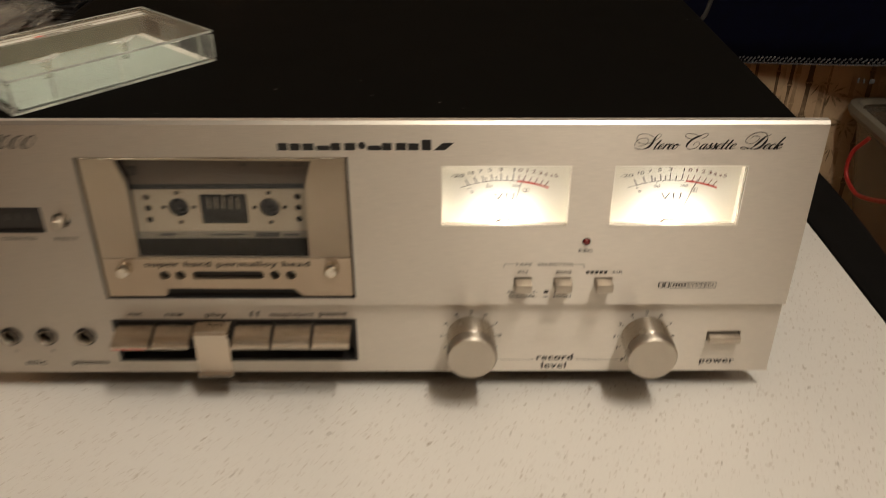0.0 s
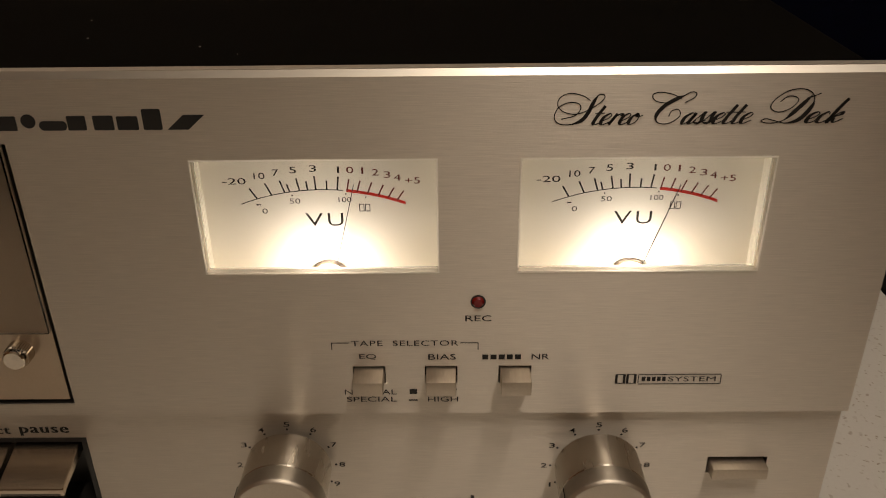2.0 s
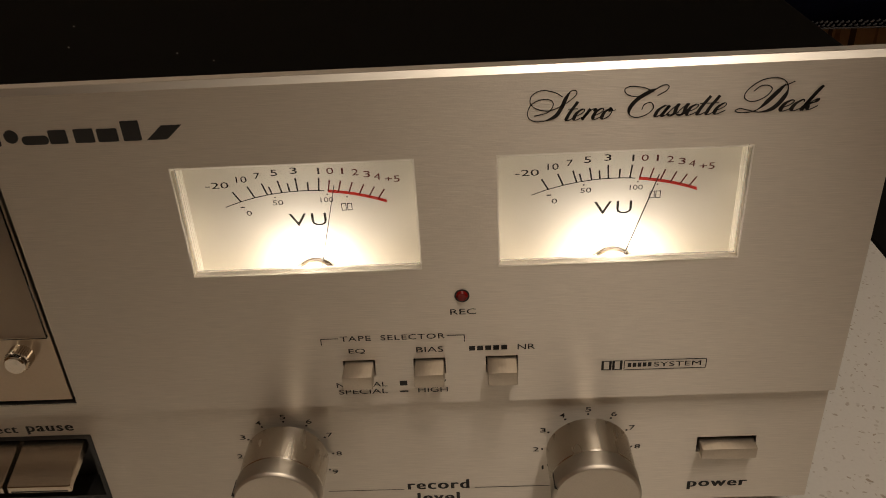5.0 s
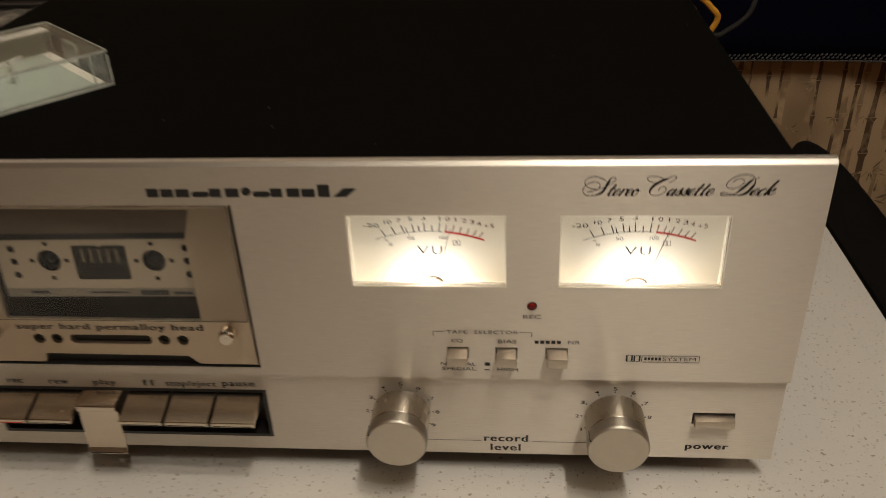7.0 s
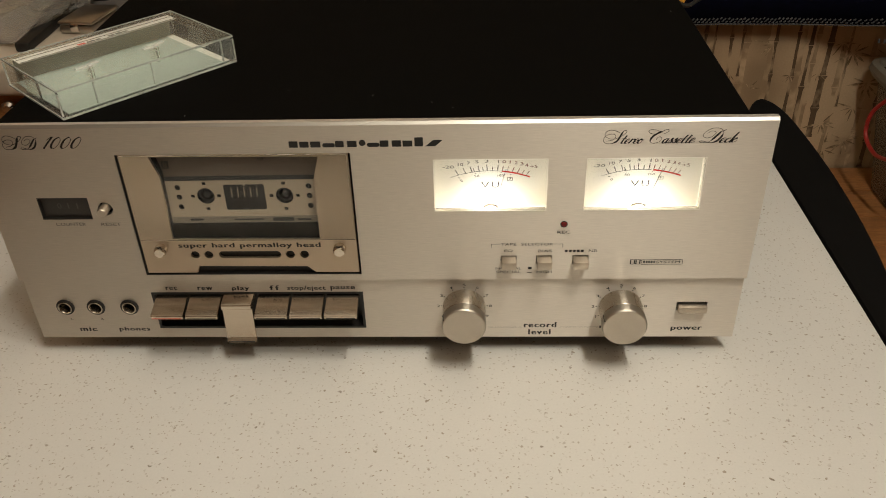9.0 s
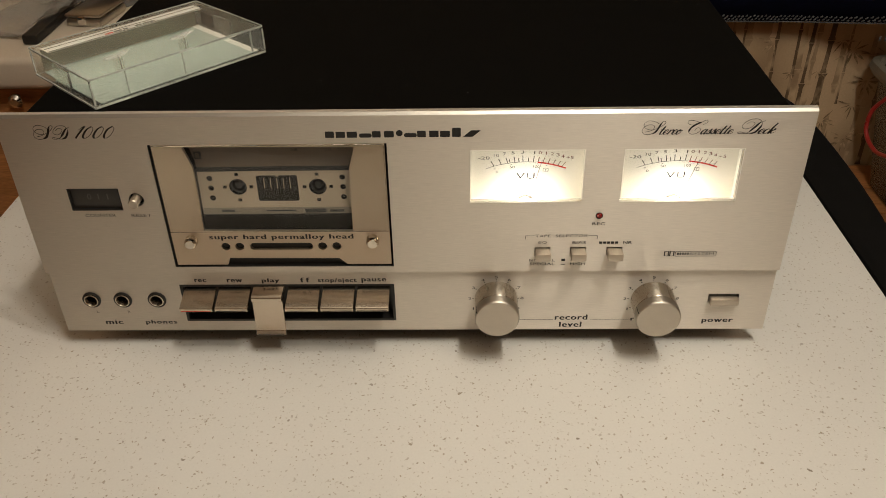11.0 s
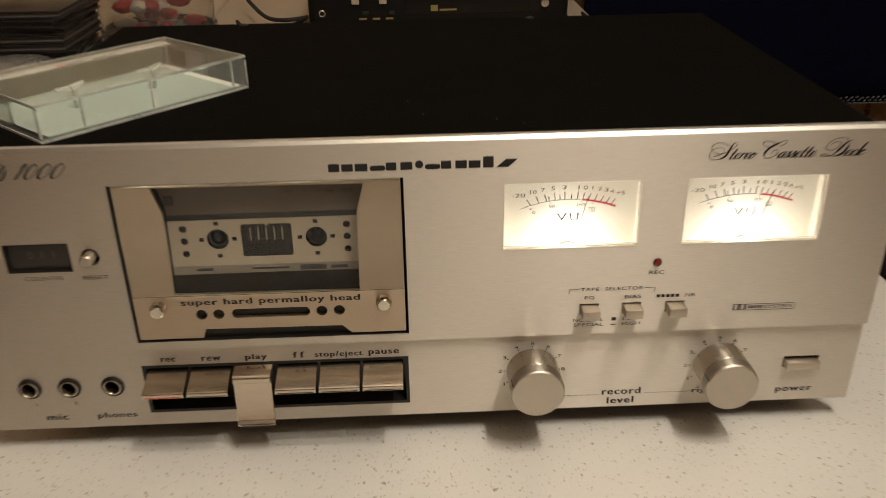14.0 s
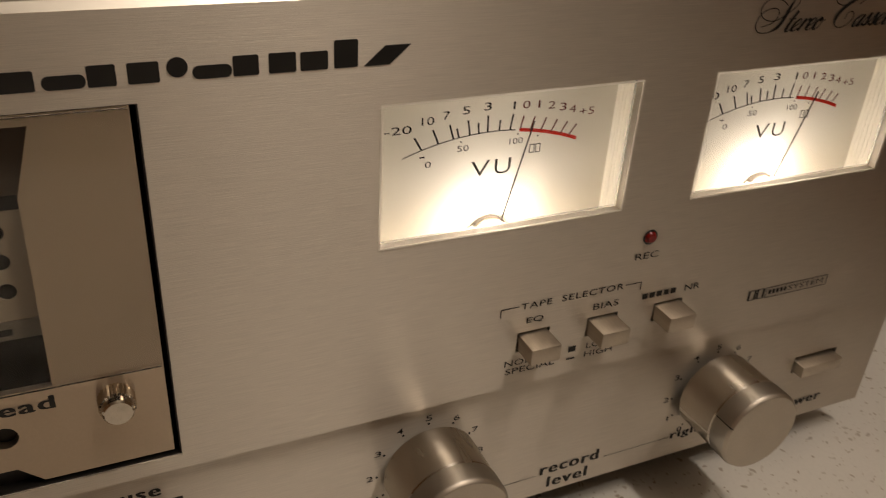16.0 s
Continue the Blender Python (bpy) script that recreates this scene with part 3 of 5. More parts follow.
for a, b in zip(rings, rings[1:]):
    for k in range(len(a)):
        bm.faces.new((a[k], a[(k + 1) % len(a)], b[(k + 1) % len(a)], b[k]))
bm.faces.new(rings[-1])
back = [bm.verts.new((x, 0.2555, z)) for x, z in inner]
for k in range(len(back)):
    bm.faces.new((rings[0][k], rings[0][(k + 1) % len(back)], back[(k + 1) % len(back)], back[k]))
bm.faces.new(back)
part("cover", bm, black_paint, deck, "black painted steel case")
for x in (-0.165, 0.165):
    for y in (0.035, 0.225):
        part("foot", lathe([(0, TABLE), (0.0085, TABLE), (0.0095, TABLE + 0.003), (0.0095, 0.0195), (0, 0.0195)], Matrix.Translation((x, y, 0)), 24), rubber, deck)
for x in (0.081, -0.118):
    part("screw", lathe([(0.0030, 0.1626), (0.0030, 0.1637), (0.0020, 0.1644), (0, 0.1646)], Matrix.Translation((x, 0.2510, 0)), 16), black_plastic, deck)

random.seed(21)
bm = bmesh.new()
for n in range(11):
    x, y, r = random.uniform(-0.19, 0.195), random.uniform(0.012, 0.23), random.uniform(0.00010, 0.00020)
    add_box(bm, x - r, x + r, y - r * 0.8, y + r * 0.8, 0.1632, 0.1632 + r)
tagged(part("dust", bm, dust_grey, deck, "specks of dust"), kind="stuff")


def meter(x, wide, lean):
    """A lit level meter behind its window: housing, scale card, printing, pointer, hub cover, bulb and pane."""
    m = new("level_meter")
    m.parent = deck
    m.matrix_basis = base_of(deck).inverted() @ pose(x, 0, 0)
    tagged(m, "lit level meter with a cream scale card")
    w, card = wide, 0.0107
    a, b, lo, hi = x - 0.0008, x + w + 0.0008, 0.1005, METER_Z1 + 0.0008
    bm = bmesh.new()
    add_box(bm, a - 0.0012, a, 0.0036, card + 0.002, lo - 0.001, hi + 0.001)
    add_box(bm, b, b + 0.0012, 0.0036, card + 0.002, lo - 0.001, hi + 0.001)
    add_box(bm, a, b, 0.0036, card + 0.002, hi, hi + 0.001)
    add_box(bm, a, b, 0.0036, card + 0.002, lo - 0.001, lo)
    part("housing", bm, meter_wall, m, smooth=False)
    part("scale_card", box(a, b, card, card + 0.0012, lo, hi), meter_card, m, "cream scale card", smooth=False)
    # bright rim of the window: the lit edge of the pane, flush with the plate
    for x0, x1, z0, z1 in ((x, x + w, METER_Z0, METER_Z0 + 0.00045), (x, x + w, METER_Z1 - 0.00045, METER_Z1), (x, x + 0.00045, METER_Z0 + 0.00045, METER_Z1 - 0.00045), (x + w - 0.00045, x + w, METER_Z0 + 0.00045, METER_Z1 - 0.00045)):
        bm = bmesh.new()
        bm.faces.new([bm.verts.new((px, -0.0002, pz)) for px, pz in rect(x0, x1, z0, z1)])
        part("window_edge", bm, meter_edge, m, "thin bright rim", smooth=False)
    pane = part("pane", box(x + 0.0005, x + w - 0.0005, 0.0020, 0.0030, METER_Z0 + 0.0005, METER_Z1 - 0.0005), clear, m, smooth=False)
    pane.visible_shadow = False
    cx, y = x + 0.0313 + (0.0006 if x > 0.1 else 0.0), card - 0.000015
    # the arc and its ticks
    R, oz = 0.0620, 0.0669
    px, pz = cx, 0.0962

    def on_arc(u):
        return (cx + u, oz + math.sqrt(R * R - u * u))

    def strip(u0, u1, half0, half1=None, lift=0.0):
        shapes, n = [], 16
        for k in range(n):
            s, t = u0 + (u1 - u0) * k / n, u0 + (u1 - u0) * (k + 1) / n
            (x0, z0), (x1, z1) = on_arc(s), on_arc(t)
            h = half0
            shapes.append([(x0, z0 - h + lift), (x1, z1 - h + lift), (x1, z1 + h + lift), (x0, z0 + h + lift)])
        return shapes

    def tick(u, length, half):
        ax, az = on_arc(u)
        way = Vector((ax - px, az - pz)).normalized()
        side = Vector((-way.y, way.x)) * half
        end = Vector((ax, az)) + way * length
        return [(ax - side.x, az - side.y), (ax + side.x, az + side.y), (end.x + side.x, end.y + side.y), (end.x - side.x, end.y - side.y)]

    flat(strip(-0.0222, 0.0055, 0.00013), y, meter_ink, m, "scale_line", True)
    flat([tick(u, long, 0.00022) for u, long in ((-0.0177, 0.0036), (-0.0137, 0.0038), (-0.0101, 0.0037), (-0.0088, 0.0024), (-0.0061, 0.0037), (-0.0039, 0.0026), (-0.0017, 0.0040), (0.0012, 0.0026), (0.0040, 0.0039))], y - 0.000006, meter_ink, m, "scale_tick")
    flat(strip(0.0064, 0.0222, 0.00045), y - 0.000004, red_ink, m, "red_zone", True)
    flat([tick(u, 0.0034, 0.00020) for u in (0.0066, 0.0093, 0.0121, 0.0149, 0.0175, 0.0199)], y - 0.000009, red_brown, m, "red_tick")
    for text, u, z, broad, mat in (("-20", -0.0234, 0.1309, 0.0060, meter_ink), ("10", -0.0165, 0.1324, 0.0028, meter_ink), ("7", -0.0121, 0.1333, 0.0016, meter_ink),
                                  ("5", -0.0074, 0.1340, 0.0017, meter_ink), ("3", -0.0021, 0.1344, 0.0018, meter_ink), ("1", 0.0046, 0.1340, 0.0005, meter_ink),
                                  ("0", 0.0077, 0.1339, 0.0018, red_brown), ("1", 0.0110, 0.1337, 0.0005, red_brown), ("2", 0.0144, 0.1332, 0.0017, red_brown),
                                  ("3", 0.0175, 0.1325, 0.0017, red_brown), ("4", 0.0202, 0.1317, 0.0017, red_brown), ("+5", 0.0242, 0.1308, 0.0038, red_brown)):
        letters(text, cx + u, z + 0.0006, broad * 1.06, 0.00185, y, mat, m)
    letters("0", cx - 0.0160, 0.1227, 0.0015, 0.0015, y, meter_ink, m)
    letters("50", cx - 0.0076, 0.1256, 0.0029, 0.0015, y, meter_ink, m)
    letters("100", cx + 0.0059, 0.1259, 0.0035, 0.0015, y, meter_ink, m)
    letters("V", cx - 0.0028, 0.1200, 0.0048, 0.0039, y, meter_ink, m, -0.003)
    letters("U", cx + 0.0030, 0.1200, 0.0042, 0.0039, y, meter_ink, m, -0.003)
    flat([rect(cx - 0.0181, cx - 0.0169, 0.1244, 0.12475), rect(cx - 0.0084, cx - 0.0080, 0.12705, 0.12745), rect(cx + 0.0060, cx + 0.0064, 0.1274, 0.1278), rect(cx + 0.0113, cx + 0.0117, 0.12635, 0.12675)]
         + [q for u in (0.0096, 0.0112) for q in (rect(cx + u, cx + u + 0.0014, 0.1224, 0.12262), rect(cx + u, cx + u + 0.0014, 0.12442, 0.12464), rect(cx + u, cx + u + 0.00022, 0.12262, 0.12442), rect(cx + u + 0.00118, cx + u + 0.0014, 0.12262, 0.12442))],
         y, meter_ink, m, "scale_mark")
    # pointer, a thin needle above the card
    way = Vector((math.sin(radians(lean)), math.cos(radians(lean))))
    a0, a1 = Vector((px, pz)) + way * 0.0095, Vector((px, pz)) + way * 0.0362
    side = Vector((way.y, -way.x)) * 0.00011
    bm = bmesh.new()
    quad = [a0 - side, a0 + side, a1 + side * 0.8, a1 - side * 0.8]
    f = [bm.verts.new((q.x, card - 0.0026, q.y)) for q in quad]
    g = [bm.verts.new((q.x, card - 0.0023, q.y)) for q in quad]
    bm.faces.new(f), bm.faces.new(g[::-1])
    for k in range(4):
        bm.faces.new((f[k], f[(k + 1) % 4], g[(k + 1) % 4], g[k]))
    part("pointer", bm, meter_ink, m, "thin dark needle", smooth=False)
    # half-round hub cover with the brass coil in it
    hub = facing(cx + 0.0003, card, 0.1020)
    part("hub_rim", lathe([(0.0056, 0.0), (0.0056, 0.0016), (0.0053, 0.0018), (0.0052, 0.0)], hub, 40), hub_dark, m, "dark rim of the pointer hub")
    bm = bmesh.new()
    add_box(bm, cx - 0.0046, cx - 0.0005, card - 0.0012, card - 0.0004, 0.0985, 0.1058, bevel=0.0004)
    part("coil_cover", bm, meter_rim, m, "pale half of the hub")
    bm = bmesh.new()
    add_box(bm, cx + 0.0009, cx + 0.0046, card - 0.0014, card - 0.0004, 0.0985, 0.1052, bevel=0.0004)
    lathe([(0.0026, 0.0002), (0.0026, 0.0022), (0.0014, 0.0026), (0, 0.0026)], hub, 24, bm)
    part("coil", bm, brass, m, "brass moving coil")
    part("pointer_root", box(cx - 0.0001, cx + 0.0006, card - 0.0034, card - 0.0026, 0.1000, 0.1064, bevel=0.0001), hub_dark, m)
    # upright ridges inside the two cheeks
    for at, way in ((a, 1), (b, -1)):
        bm = bmesh.new()
        for r in range(4):
            add_box(bm, min(at, at + way * 0.00012), max(at, at + way * 0.00012), card - 0.0012 - r * 0.0013, card - 0.0006 - r * 0.0013, lo, hi)
        part("cheek_ridges", bm, meter_wall, m, smooth=False)
    # the bulb below the window
    bulb = part("bulb", lathe([(0, -0.0012), (0.0009, -0.0009), (0.0012, 0), (0.0009, 0.0009), (0, 0.0012)], Matrix.Translation((cx, 0.0060, 0.1030)), 12), bulb_glow, m, "small glowing lamp")
    data = bpy.data.lights.new("meter_lamp", "POINT")
    data.energy, data.color, data.shadow_soft_size = METER_WATTS, (1.0, 0.935, 0.85), 0.0018
    light = new("meter_lamp", data)
    light.location = (cx, 0.0050, 0.1070)
    return m


METER_WATTS = 0.0365
hub_dark = material("hub_brown", (0.06, 0.036, 0.018), 0.4, 0.0, 0.2, 300)
brass = material("brass", (0.66, 0.48, 0.26), 0.3, 1.0, 0.1, 300)
bulb_glow = material("bulb_glass", (0.9, 0.85, 0.7), 0.3, 0.0, Emission_Color=(1.0, 0.78, 0.45, 1), Emission_Strength=12.0)
for x, wide, lean in zip(METERS, METER_WIDE, (14.0, 18.0)):
    meter(x, wide, lean)


def record_knob(x, z):
    """A turned aluminium knob: body, wider ring, spun face and pointer notch."""
    k = new("record_level_knob")
    k.parent = deck
    k.matrix_basis = base_of(deck).inverted() @ pose(x, 0, z)
    tagged(k, "turned aluminium record level knob")
    f = facing(x, SUNK, z)
    part("skirt", lathe([(0.0, 0.0022), (0.0125, 0.0022), (0.0129, 0.0026), (0.0129, 0.0156), (0.0124, 0.0161)], f, 64), knob_side, k)
    part("spindle_collar", lathe([(0.0075, -0.0002), (0.0075, 0.0021)], f, 32), black_plastic, k)
    part("ring", lathe([(0.0124, 0.0161), (0.0131, 0.0164), (0.0131, 0.0214), (0.0129, 0.0219)], f, 64), edge_metal, k, "brighter ring")
    part("face", lathe([(0.0129, 0.0219), (0.0125, 0.0226), (0.0122, 0.0228), (0.0060, 0.0228), (0, 0.0228)], f, 64), knob_face, k, "spun face")
    bm = bmesh.new()
    add_box(bm, x - 0.01330, x - 0.0124, SUNK - 0.0228, SUNK - 0.0165, z - 0.00010, z + 0.00010)
    turn = Matrix.Translation((x, 0, z)) @ Matrix.Rotation(radians(22), 4, "Y") @ Matrix.Translation((-x, 0, -z))
    bmesh.ops.transform(bm, matrix=turn, verts=bm.verts)
    part("pointer_notch", bm, ink, k, smooth=False)
    return k


for x, z in KNOBS:
    record_knob(x, z)


def push_button(name, x0, x1, z0, z1, out, label):
    b = part(name, box(x0, x1, FACE - out, 0.012, z0, z1, bevel=0.0004), satin, deck, label)
    return b


for a, b in BUTTONS:
    push_button("tape_button", a + 0.0004, b - 0.0004, 0.0732, 0.0779, 0.0070, "satin metal push button")
push_button("power_button", POWER[0] + 0.0008, POWER[1] - 0.0004, 0.0361, 0.0403, 0.0010, "satin metal power button")


def piano_key(x0, x1, pressed=False, stripe=None):
    """A bent metal key: top plate that slopes forward, front lip, cheeks."""
    if pressed:
        x0, x1 = x0 + 0.0007, x1 - 0.0007
        sec = [(0.010, 0.0496), (0.0000, 0.0499), (-0.0096, 0.0494), (-0.0108, 0.0484), (-0.0110, 0.0458), (-0.0100, 0.0451), (-0.0088, 0.0446), (-0.0102, 0.0232), (-0.0120, 0.0220), (-0.0119, 0.0208), (-0.0098, 0.0208), (-0.0074, 0.0438), (0.010, 0.0465)]
    else:
        sec = [(0.010, 0.0490), (0.0010, 0.0482), (-0.0140, 0.0440), (-0.0146, 0.0435), (-0.0146, 0.0411), (-0.0136, 0.0411), (-0.0125, 0.0424), (0.010, 0.0458)]
    bm = prism([(y + SUNK, z) for y, z in sec], x0, x1)
    bmesh.ops.bevel(bm, geom=bm.edges[:], offset=0.00025, segments=1, affect="EDGES")
    k = part("piano_key", bm, key_metal, deck, "pressed satin metal key" if pressed else "satin metal key")
    low, y = (0.0212, SUNK - 0.0122) if pressed else (0.0411, SUNK - 0.0146)
    part("lip_line", box(x0 + 0.0010, x1 - 0.0010, y - 0.00005, y + 0.001, low + 0.0004, low + 0.0009), stripe or ink, k, smooth=False)
    return k


for n in range(6):
    x = -0.1372 + n * 0.02107
    piano_key(x, x + 0.0196, n == 2, red_ink if n == 0 else None)
bm = plate(rect(SLOT[0] - 0.002, SLOT[1] + 0.002, SLOT[2] - 0.002, SLOT[3] + 0.002), [], 0.0125, 0.0135)
part("slot_back", bm, black_plastic, deck, smooth=False)
bm = plate(rect(SLOT[0] - 0.0008, SLOT[1] + 0.0008, SLOT[2] - 0.0008, SLOT[3] + 0.0008), [rect(SLOT[0] + 0.0008, SLOT[1] - 0.0008, SLOT[2] + 0.0008, SLOT[3] - 0.0008)], SUNK - 0.00015, 0.012)
part("slot_rim", bm, black_plastic, deck, "black slot rim", smooth=False)


jack_metal = material("jack_metal", (0.40, 0.355, 0.29), 0.24, 1.0, 0.1, 200)


def jack(x, z):
    j = part("jack", lathe([(0.0056, -0.0002), (0.0056, 0.0008), (0.0050, 0.0012), (0.0043, 0.0010)], facing(x, SUNK, z), 36), black_plastic, deck, "headphone-size socket")
    part("bushing", lathe([(0.0046, 0.0004), (0.0044, 0.0016), (0.0037, 0.0018), (0.0032, 0.0010), (0.0030, -0.008)], facing(x, SUNK, z), 36), jack_metal, j, "dull metal bushing")
    part("bore", lathe([(0.0030, -0.008), (0, -0.008)], facing(x, SUNK, z), 24), black_plastic, j)


for x, z in JACKS:
    jack(x, z)

# counter and its reset
counter_grey = material("counter_digit", (0.085, 0.08, 0.07), 0.6, 0.0, 0.1, 100)
counter_black = material("counter_window_plastic", (0.026, 0.022, 0.018), 0.3, 0.0, 0.15, 60, 0.03, 800)
c = part("counter_window", plate(rect(*COUNTER), [rect(COUNTER[0] + 0.0004, COUNTER[1] - 0.0004, COUNTER[2] + 0.0004, COUNTER[3] - 0.0004)], -0.0001, 0.0022), black_plastic, deck, "black tape counter window", smooth=False)
part("counter_pane", box(COUNTER[0] + 0.0004, COUNTER[1] - 0.0004, 0.0022, 0.0032, COUNTER[2], COUNTER[3]), counter_black, c, smooth=False)
for n, digit in enumerate("011"):
    letters(digit, -0.1788 + n * 0.0052, 0.1132, 0.0007 if digit == "1" else 0.0024, 0.0036, 0.00215, counter_grey, c)
part("reset_button", lathe([(0.0028, -0.006), (0.0028, 0.0062), (0.0024, 0.0068), (0, 0.0068)], facing(RESET[0] + 0.0002, FACE, RESET[1] + 0.0007), 32), satin, deck, "round chrome reset button")
part("reset_well", lathe([(RESET[2], -0.0034), (RESET[2], -0.009), (0, -0.009)], facing(RESET[0], FACE, RESET[1]), 28), black_plastic, deck)
part("record_light", lathe([(0.0017, -0.003), (0.0017, 0.0003), (0.0012, 0.0010), (0, 0.0012)], facing(*(LED[0], FACE, LED[1])), 24), led_red, deck, "dark red record light, unlit")
part("record_light_collar", lathe([(0.0021, -0.001), (0.0021, 0.0002), (0.0017, 0.0002), (0.0017, -0.001)], facing(LED[0], FACE, LED[1]), 24), ink, deck)


def cassette_door():
    """The door: aluminium frame with a stepped window, clear cover, knurled screws and black slots."""
    x0, x1, z0, z1 = DOOR
    d = new("cassette_door")
    d.parent = deck
    d.matrix_basis = base_of(deck).inverted() @ pose((x0 + x1) / 2, 0, z0)
    tagged(d, "silver cassette door with a clear cover and a stepped window")
    g = 0.0014
    win = [(-0.1169, 0.0912), (-0.0309, 0.0905), (-0.0300, 0.1310), (-0.0263, 0.1439), (-0.1198, 0.1446), (-0.1159, 0.1317)]
    slots = [ring_points(x, 0.0797, 0.0026, 20) for x in (-0.1061, -0.0980, -0.0495, -0.0412)]
    slots.append(oblong(-0.0918, -0.0551, 0.0773, 0.0821, 0.0022))
    notch = [(-0.1068, z0 + g), (-0.0358, z0 + g), (-0.0403, 0.0712), (-0.1052, 0.0717)]
    outline = [(x0 + g, z0 + g), notch[0], notch[3], notch[2], notch[1], (x1 - g, z0 + g), (x1 - g, z1 - 0.0002), (x0 + g, z1 - 0.0002)]
    part("door_frame", plate(outline, [win] + slots, 0.0008, 0.0030), door_metal, d, "pale silver frame", smooth=False)
    # deep cheeks behind the window
    for side in ((1, 2, 3), (4, 5, 0)):
        bm = bmesh.new()
        a = [bm.verts.new((win[k][0], 0.0030, win[k][1])) for k in side]
        b = [bm.verts.new((win[k][0], 0.0085, win[k][1])) for k in side]
        for k in range(2):
            bm.faces.new((a[k], a[k + 1], b[k + 1], b[k]))
        part("cheek", bm, smoke_shell, d, smooth=False)
    cover = part("clear_cover", box(x0 + g + 0.0004, x1 - g - 0.0004, -0.0005, 0.0006, 0.0904, z1 - 0.0006, bevel=0.00015), clear, d, "clear acrylic cover")
    cover.visible_shadow = False
    part("slot_backing", plate(rect(x0 + 0.010, x1 - 0.010, z0 + 0.0003, 0.0866), [], 0.0034, 0.0044), dark_slot, d, smooth=False)
    for sx in (-0.1252, -0.0198):
        f = facing(sx, 0.0008, 0.0843)
        bm = bmesh.new()
        n, r = 30, 0.0035
        profile = ((0.0, 1.0), (0.0035, 1.0), (0.0040, 0.93))
        rings = []
        for h, s in profile:
            rings.append([bm.verts.new(f @ Vector(((r * s * (1 + (0.05 if k % 2 else -0.03))) * math.cos(math.pi * k / n), (r * s * (1 + (0.05 if k % 2 else -0.03))) * math.sin(math.pi * k / n), h))) for k in range(2 * n)])
        for p, q in zip(rings, rings[1:]):
            for k in range(2 * n):
                bm.faces.new((p[k], p[(k + 1) % (2 * n)], q[(k + 1) % (2 * n)], q[k]))
        bm.faces.new(rings[-1])
        s = part("thumb_screw", bm, screw_chrome, d, "knurled chrome thumb screw", smooth=False)
        part("screw_cap", lathe([(0.0033, 0.0040), (0.0031, 0.0052), (0.0027, 0.0056), (0, 0.0056)], f, 32), screw_chrome, s)
    letters("super hard permalloy head", -0.0730, 0.0860, 0.0836, 0.0042, 0.0007, ink, d, 0.0, 0.034, 1.12)
    return d


door_metal = grain(material("door_silver", (0.56, 0.46, 0.35), 0.36, 0.96, 0.03, 40, 0.05, 1200), (0, 0, 1), 0.85)
screw_chrome = material("screw_chrome", (0.66, 0.60, 0.51), 0.13, 1.0, 0.1, 200)
dark_slot = material("dark_slot", (0.018, 0.016, 0.014), 0.5, 0.0, 0.1, 80)
cassette_door()
bm = plate(rect(DOOR[0], DOOR[1], DOOR[2], DOOR[3]), [rect(DOOR[0] + 0.0003, DOOR[1] - 0.0003, DOOR[2] + 0.0003, DOOR[3] - 0.0003)], 0.0006, 0.019)
part("door_well", bm, black_plastic, deck, "black gap round the door", smooth=False)

# printing on the upper plate; the maker's mark becomes plain bars, a disc and slanted blocks
BASE, CAP = 0.1499, 0.1536
mark = [oblong(a, b, BASE, CAP - d, 0.0003, 2) for a, b, d in (
    (-0.0410, -0.0362, 0.0), (-0.0353, -0.0303, 0.0002), (-0.0294, -0.0239, 0.0002), (-0.0159, -0.0113, 0.0), (-0.0095, -0.0043, 0.0), (0.0082, 0.0128, 0.0), (0.0146, 0.0196, 0.0), (0.0204, 0.0256, 0.0002), (0.0268, 0.0314, -0.0016))]
mark += [oblong(a, a + 0.0068, BASE, BASE + 0.0024, 0.0011, 5) for a in (-0.0229, 0.0012)]
mark += [ring_points(-0.0013, BASE + 0.0024, 0.0018, 20), [(0.0326, BASE), (0.0378, BASE), (0.0420, CAP), (0.0368, CAP)]]
for outline in mark:
    part("maker_mark", plate(outline, [], PRINT, 0.0), ink, deck, "black block of the maker's mark", smooth=False)
for word, x0, x1 in (("Stereo", 0.1270, 0.1486), ("Cassette", 0.1503, 0.1752), ("Deck", 0.1772, 0.1978)):
    penned(word, x0, x1, 0.1503, 0.0087 if word == "Deck" else 0.0080, PRINT, ink, deck, small=0.76 if word == "Deck" else 0.82)
penned("S", -0.1981, -0.1864, 0.1505, 0.0084, PRINT, ink, deck, thin=0.019, thick=0.060)
penned("D", -0.1886, -0.1777, 0.1505, 0.0081, PRINT, ink, deck, thin=0.019, thick=0.052)
penned("1000", -0.1763, -0.1534, 0.1507, 0.0074, PRINT, ink, deck, thin=0.018, thick=0.045)
letters("COUNTER", -0.1741, 0.1022, 0.0176, 0.0020, PRINT, grey_ink, deck)
letters("RESET", -0.1507, 0.1020, 0.0116, 0.0020, PRINT, grey_ink, deck)
letters("REC", 0.1092, 0.0946, 0.0072, 0.0019, PRINT, ink, deck)
letters("TAPE  SELECTOR", 0.0887, 0.0865, 0.0300, 0.0018, PRINT, ink, deck, 0.0, 0.0, 1.1)
letters("EQ", 0.0781, 0.0819, 0.0048, 0.0019, PRINT, ink, deck)
letters("BIAS", 0.0991, 0.0818, 0.0078, 0.0019, PRINT, ink, deck)
flat([rect(0.11045 + 0.00230 * k, 0.11213 + 0.00230 * k, 0.08088, 0.08250) for k in range(5)], PRINT, ink, deck)
letters("NR", 0.1268, 0.0817, 0.0050, 0.0019, PRINT, ink, deck)
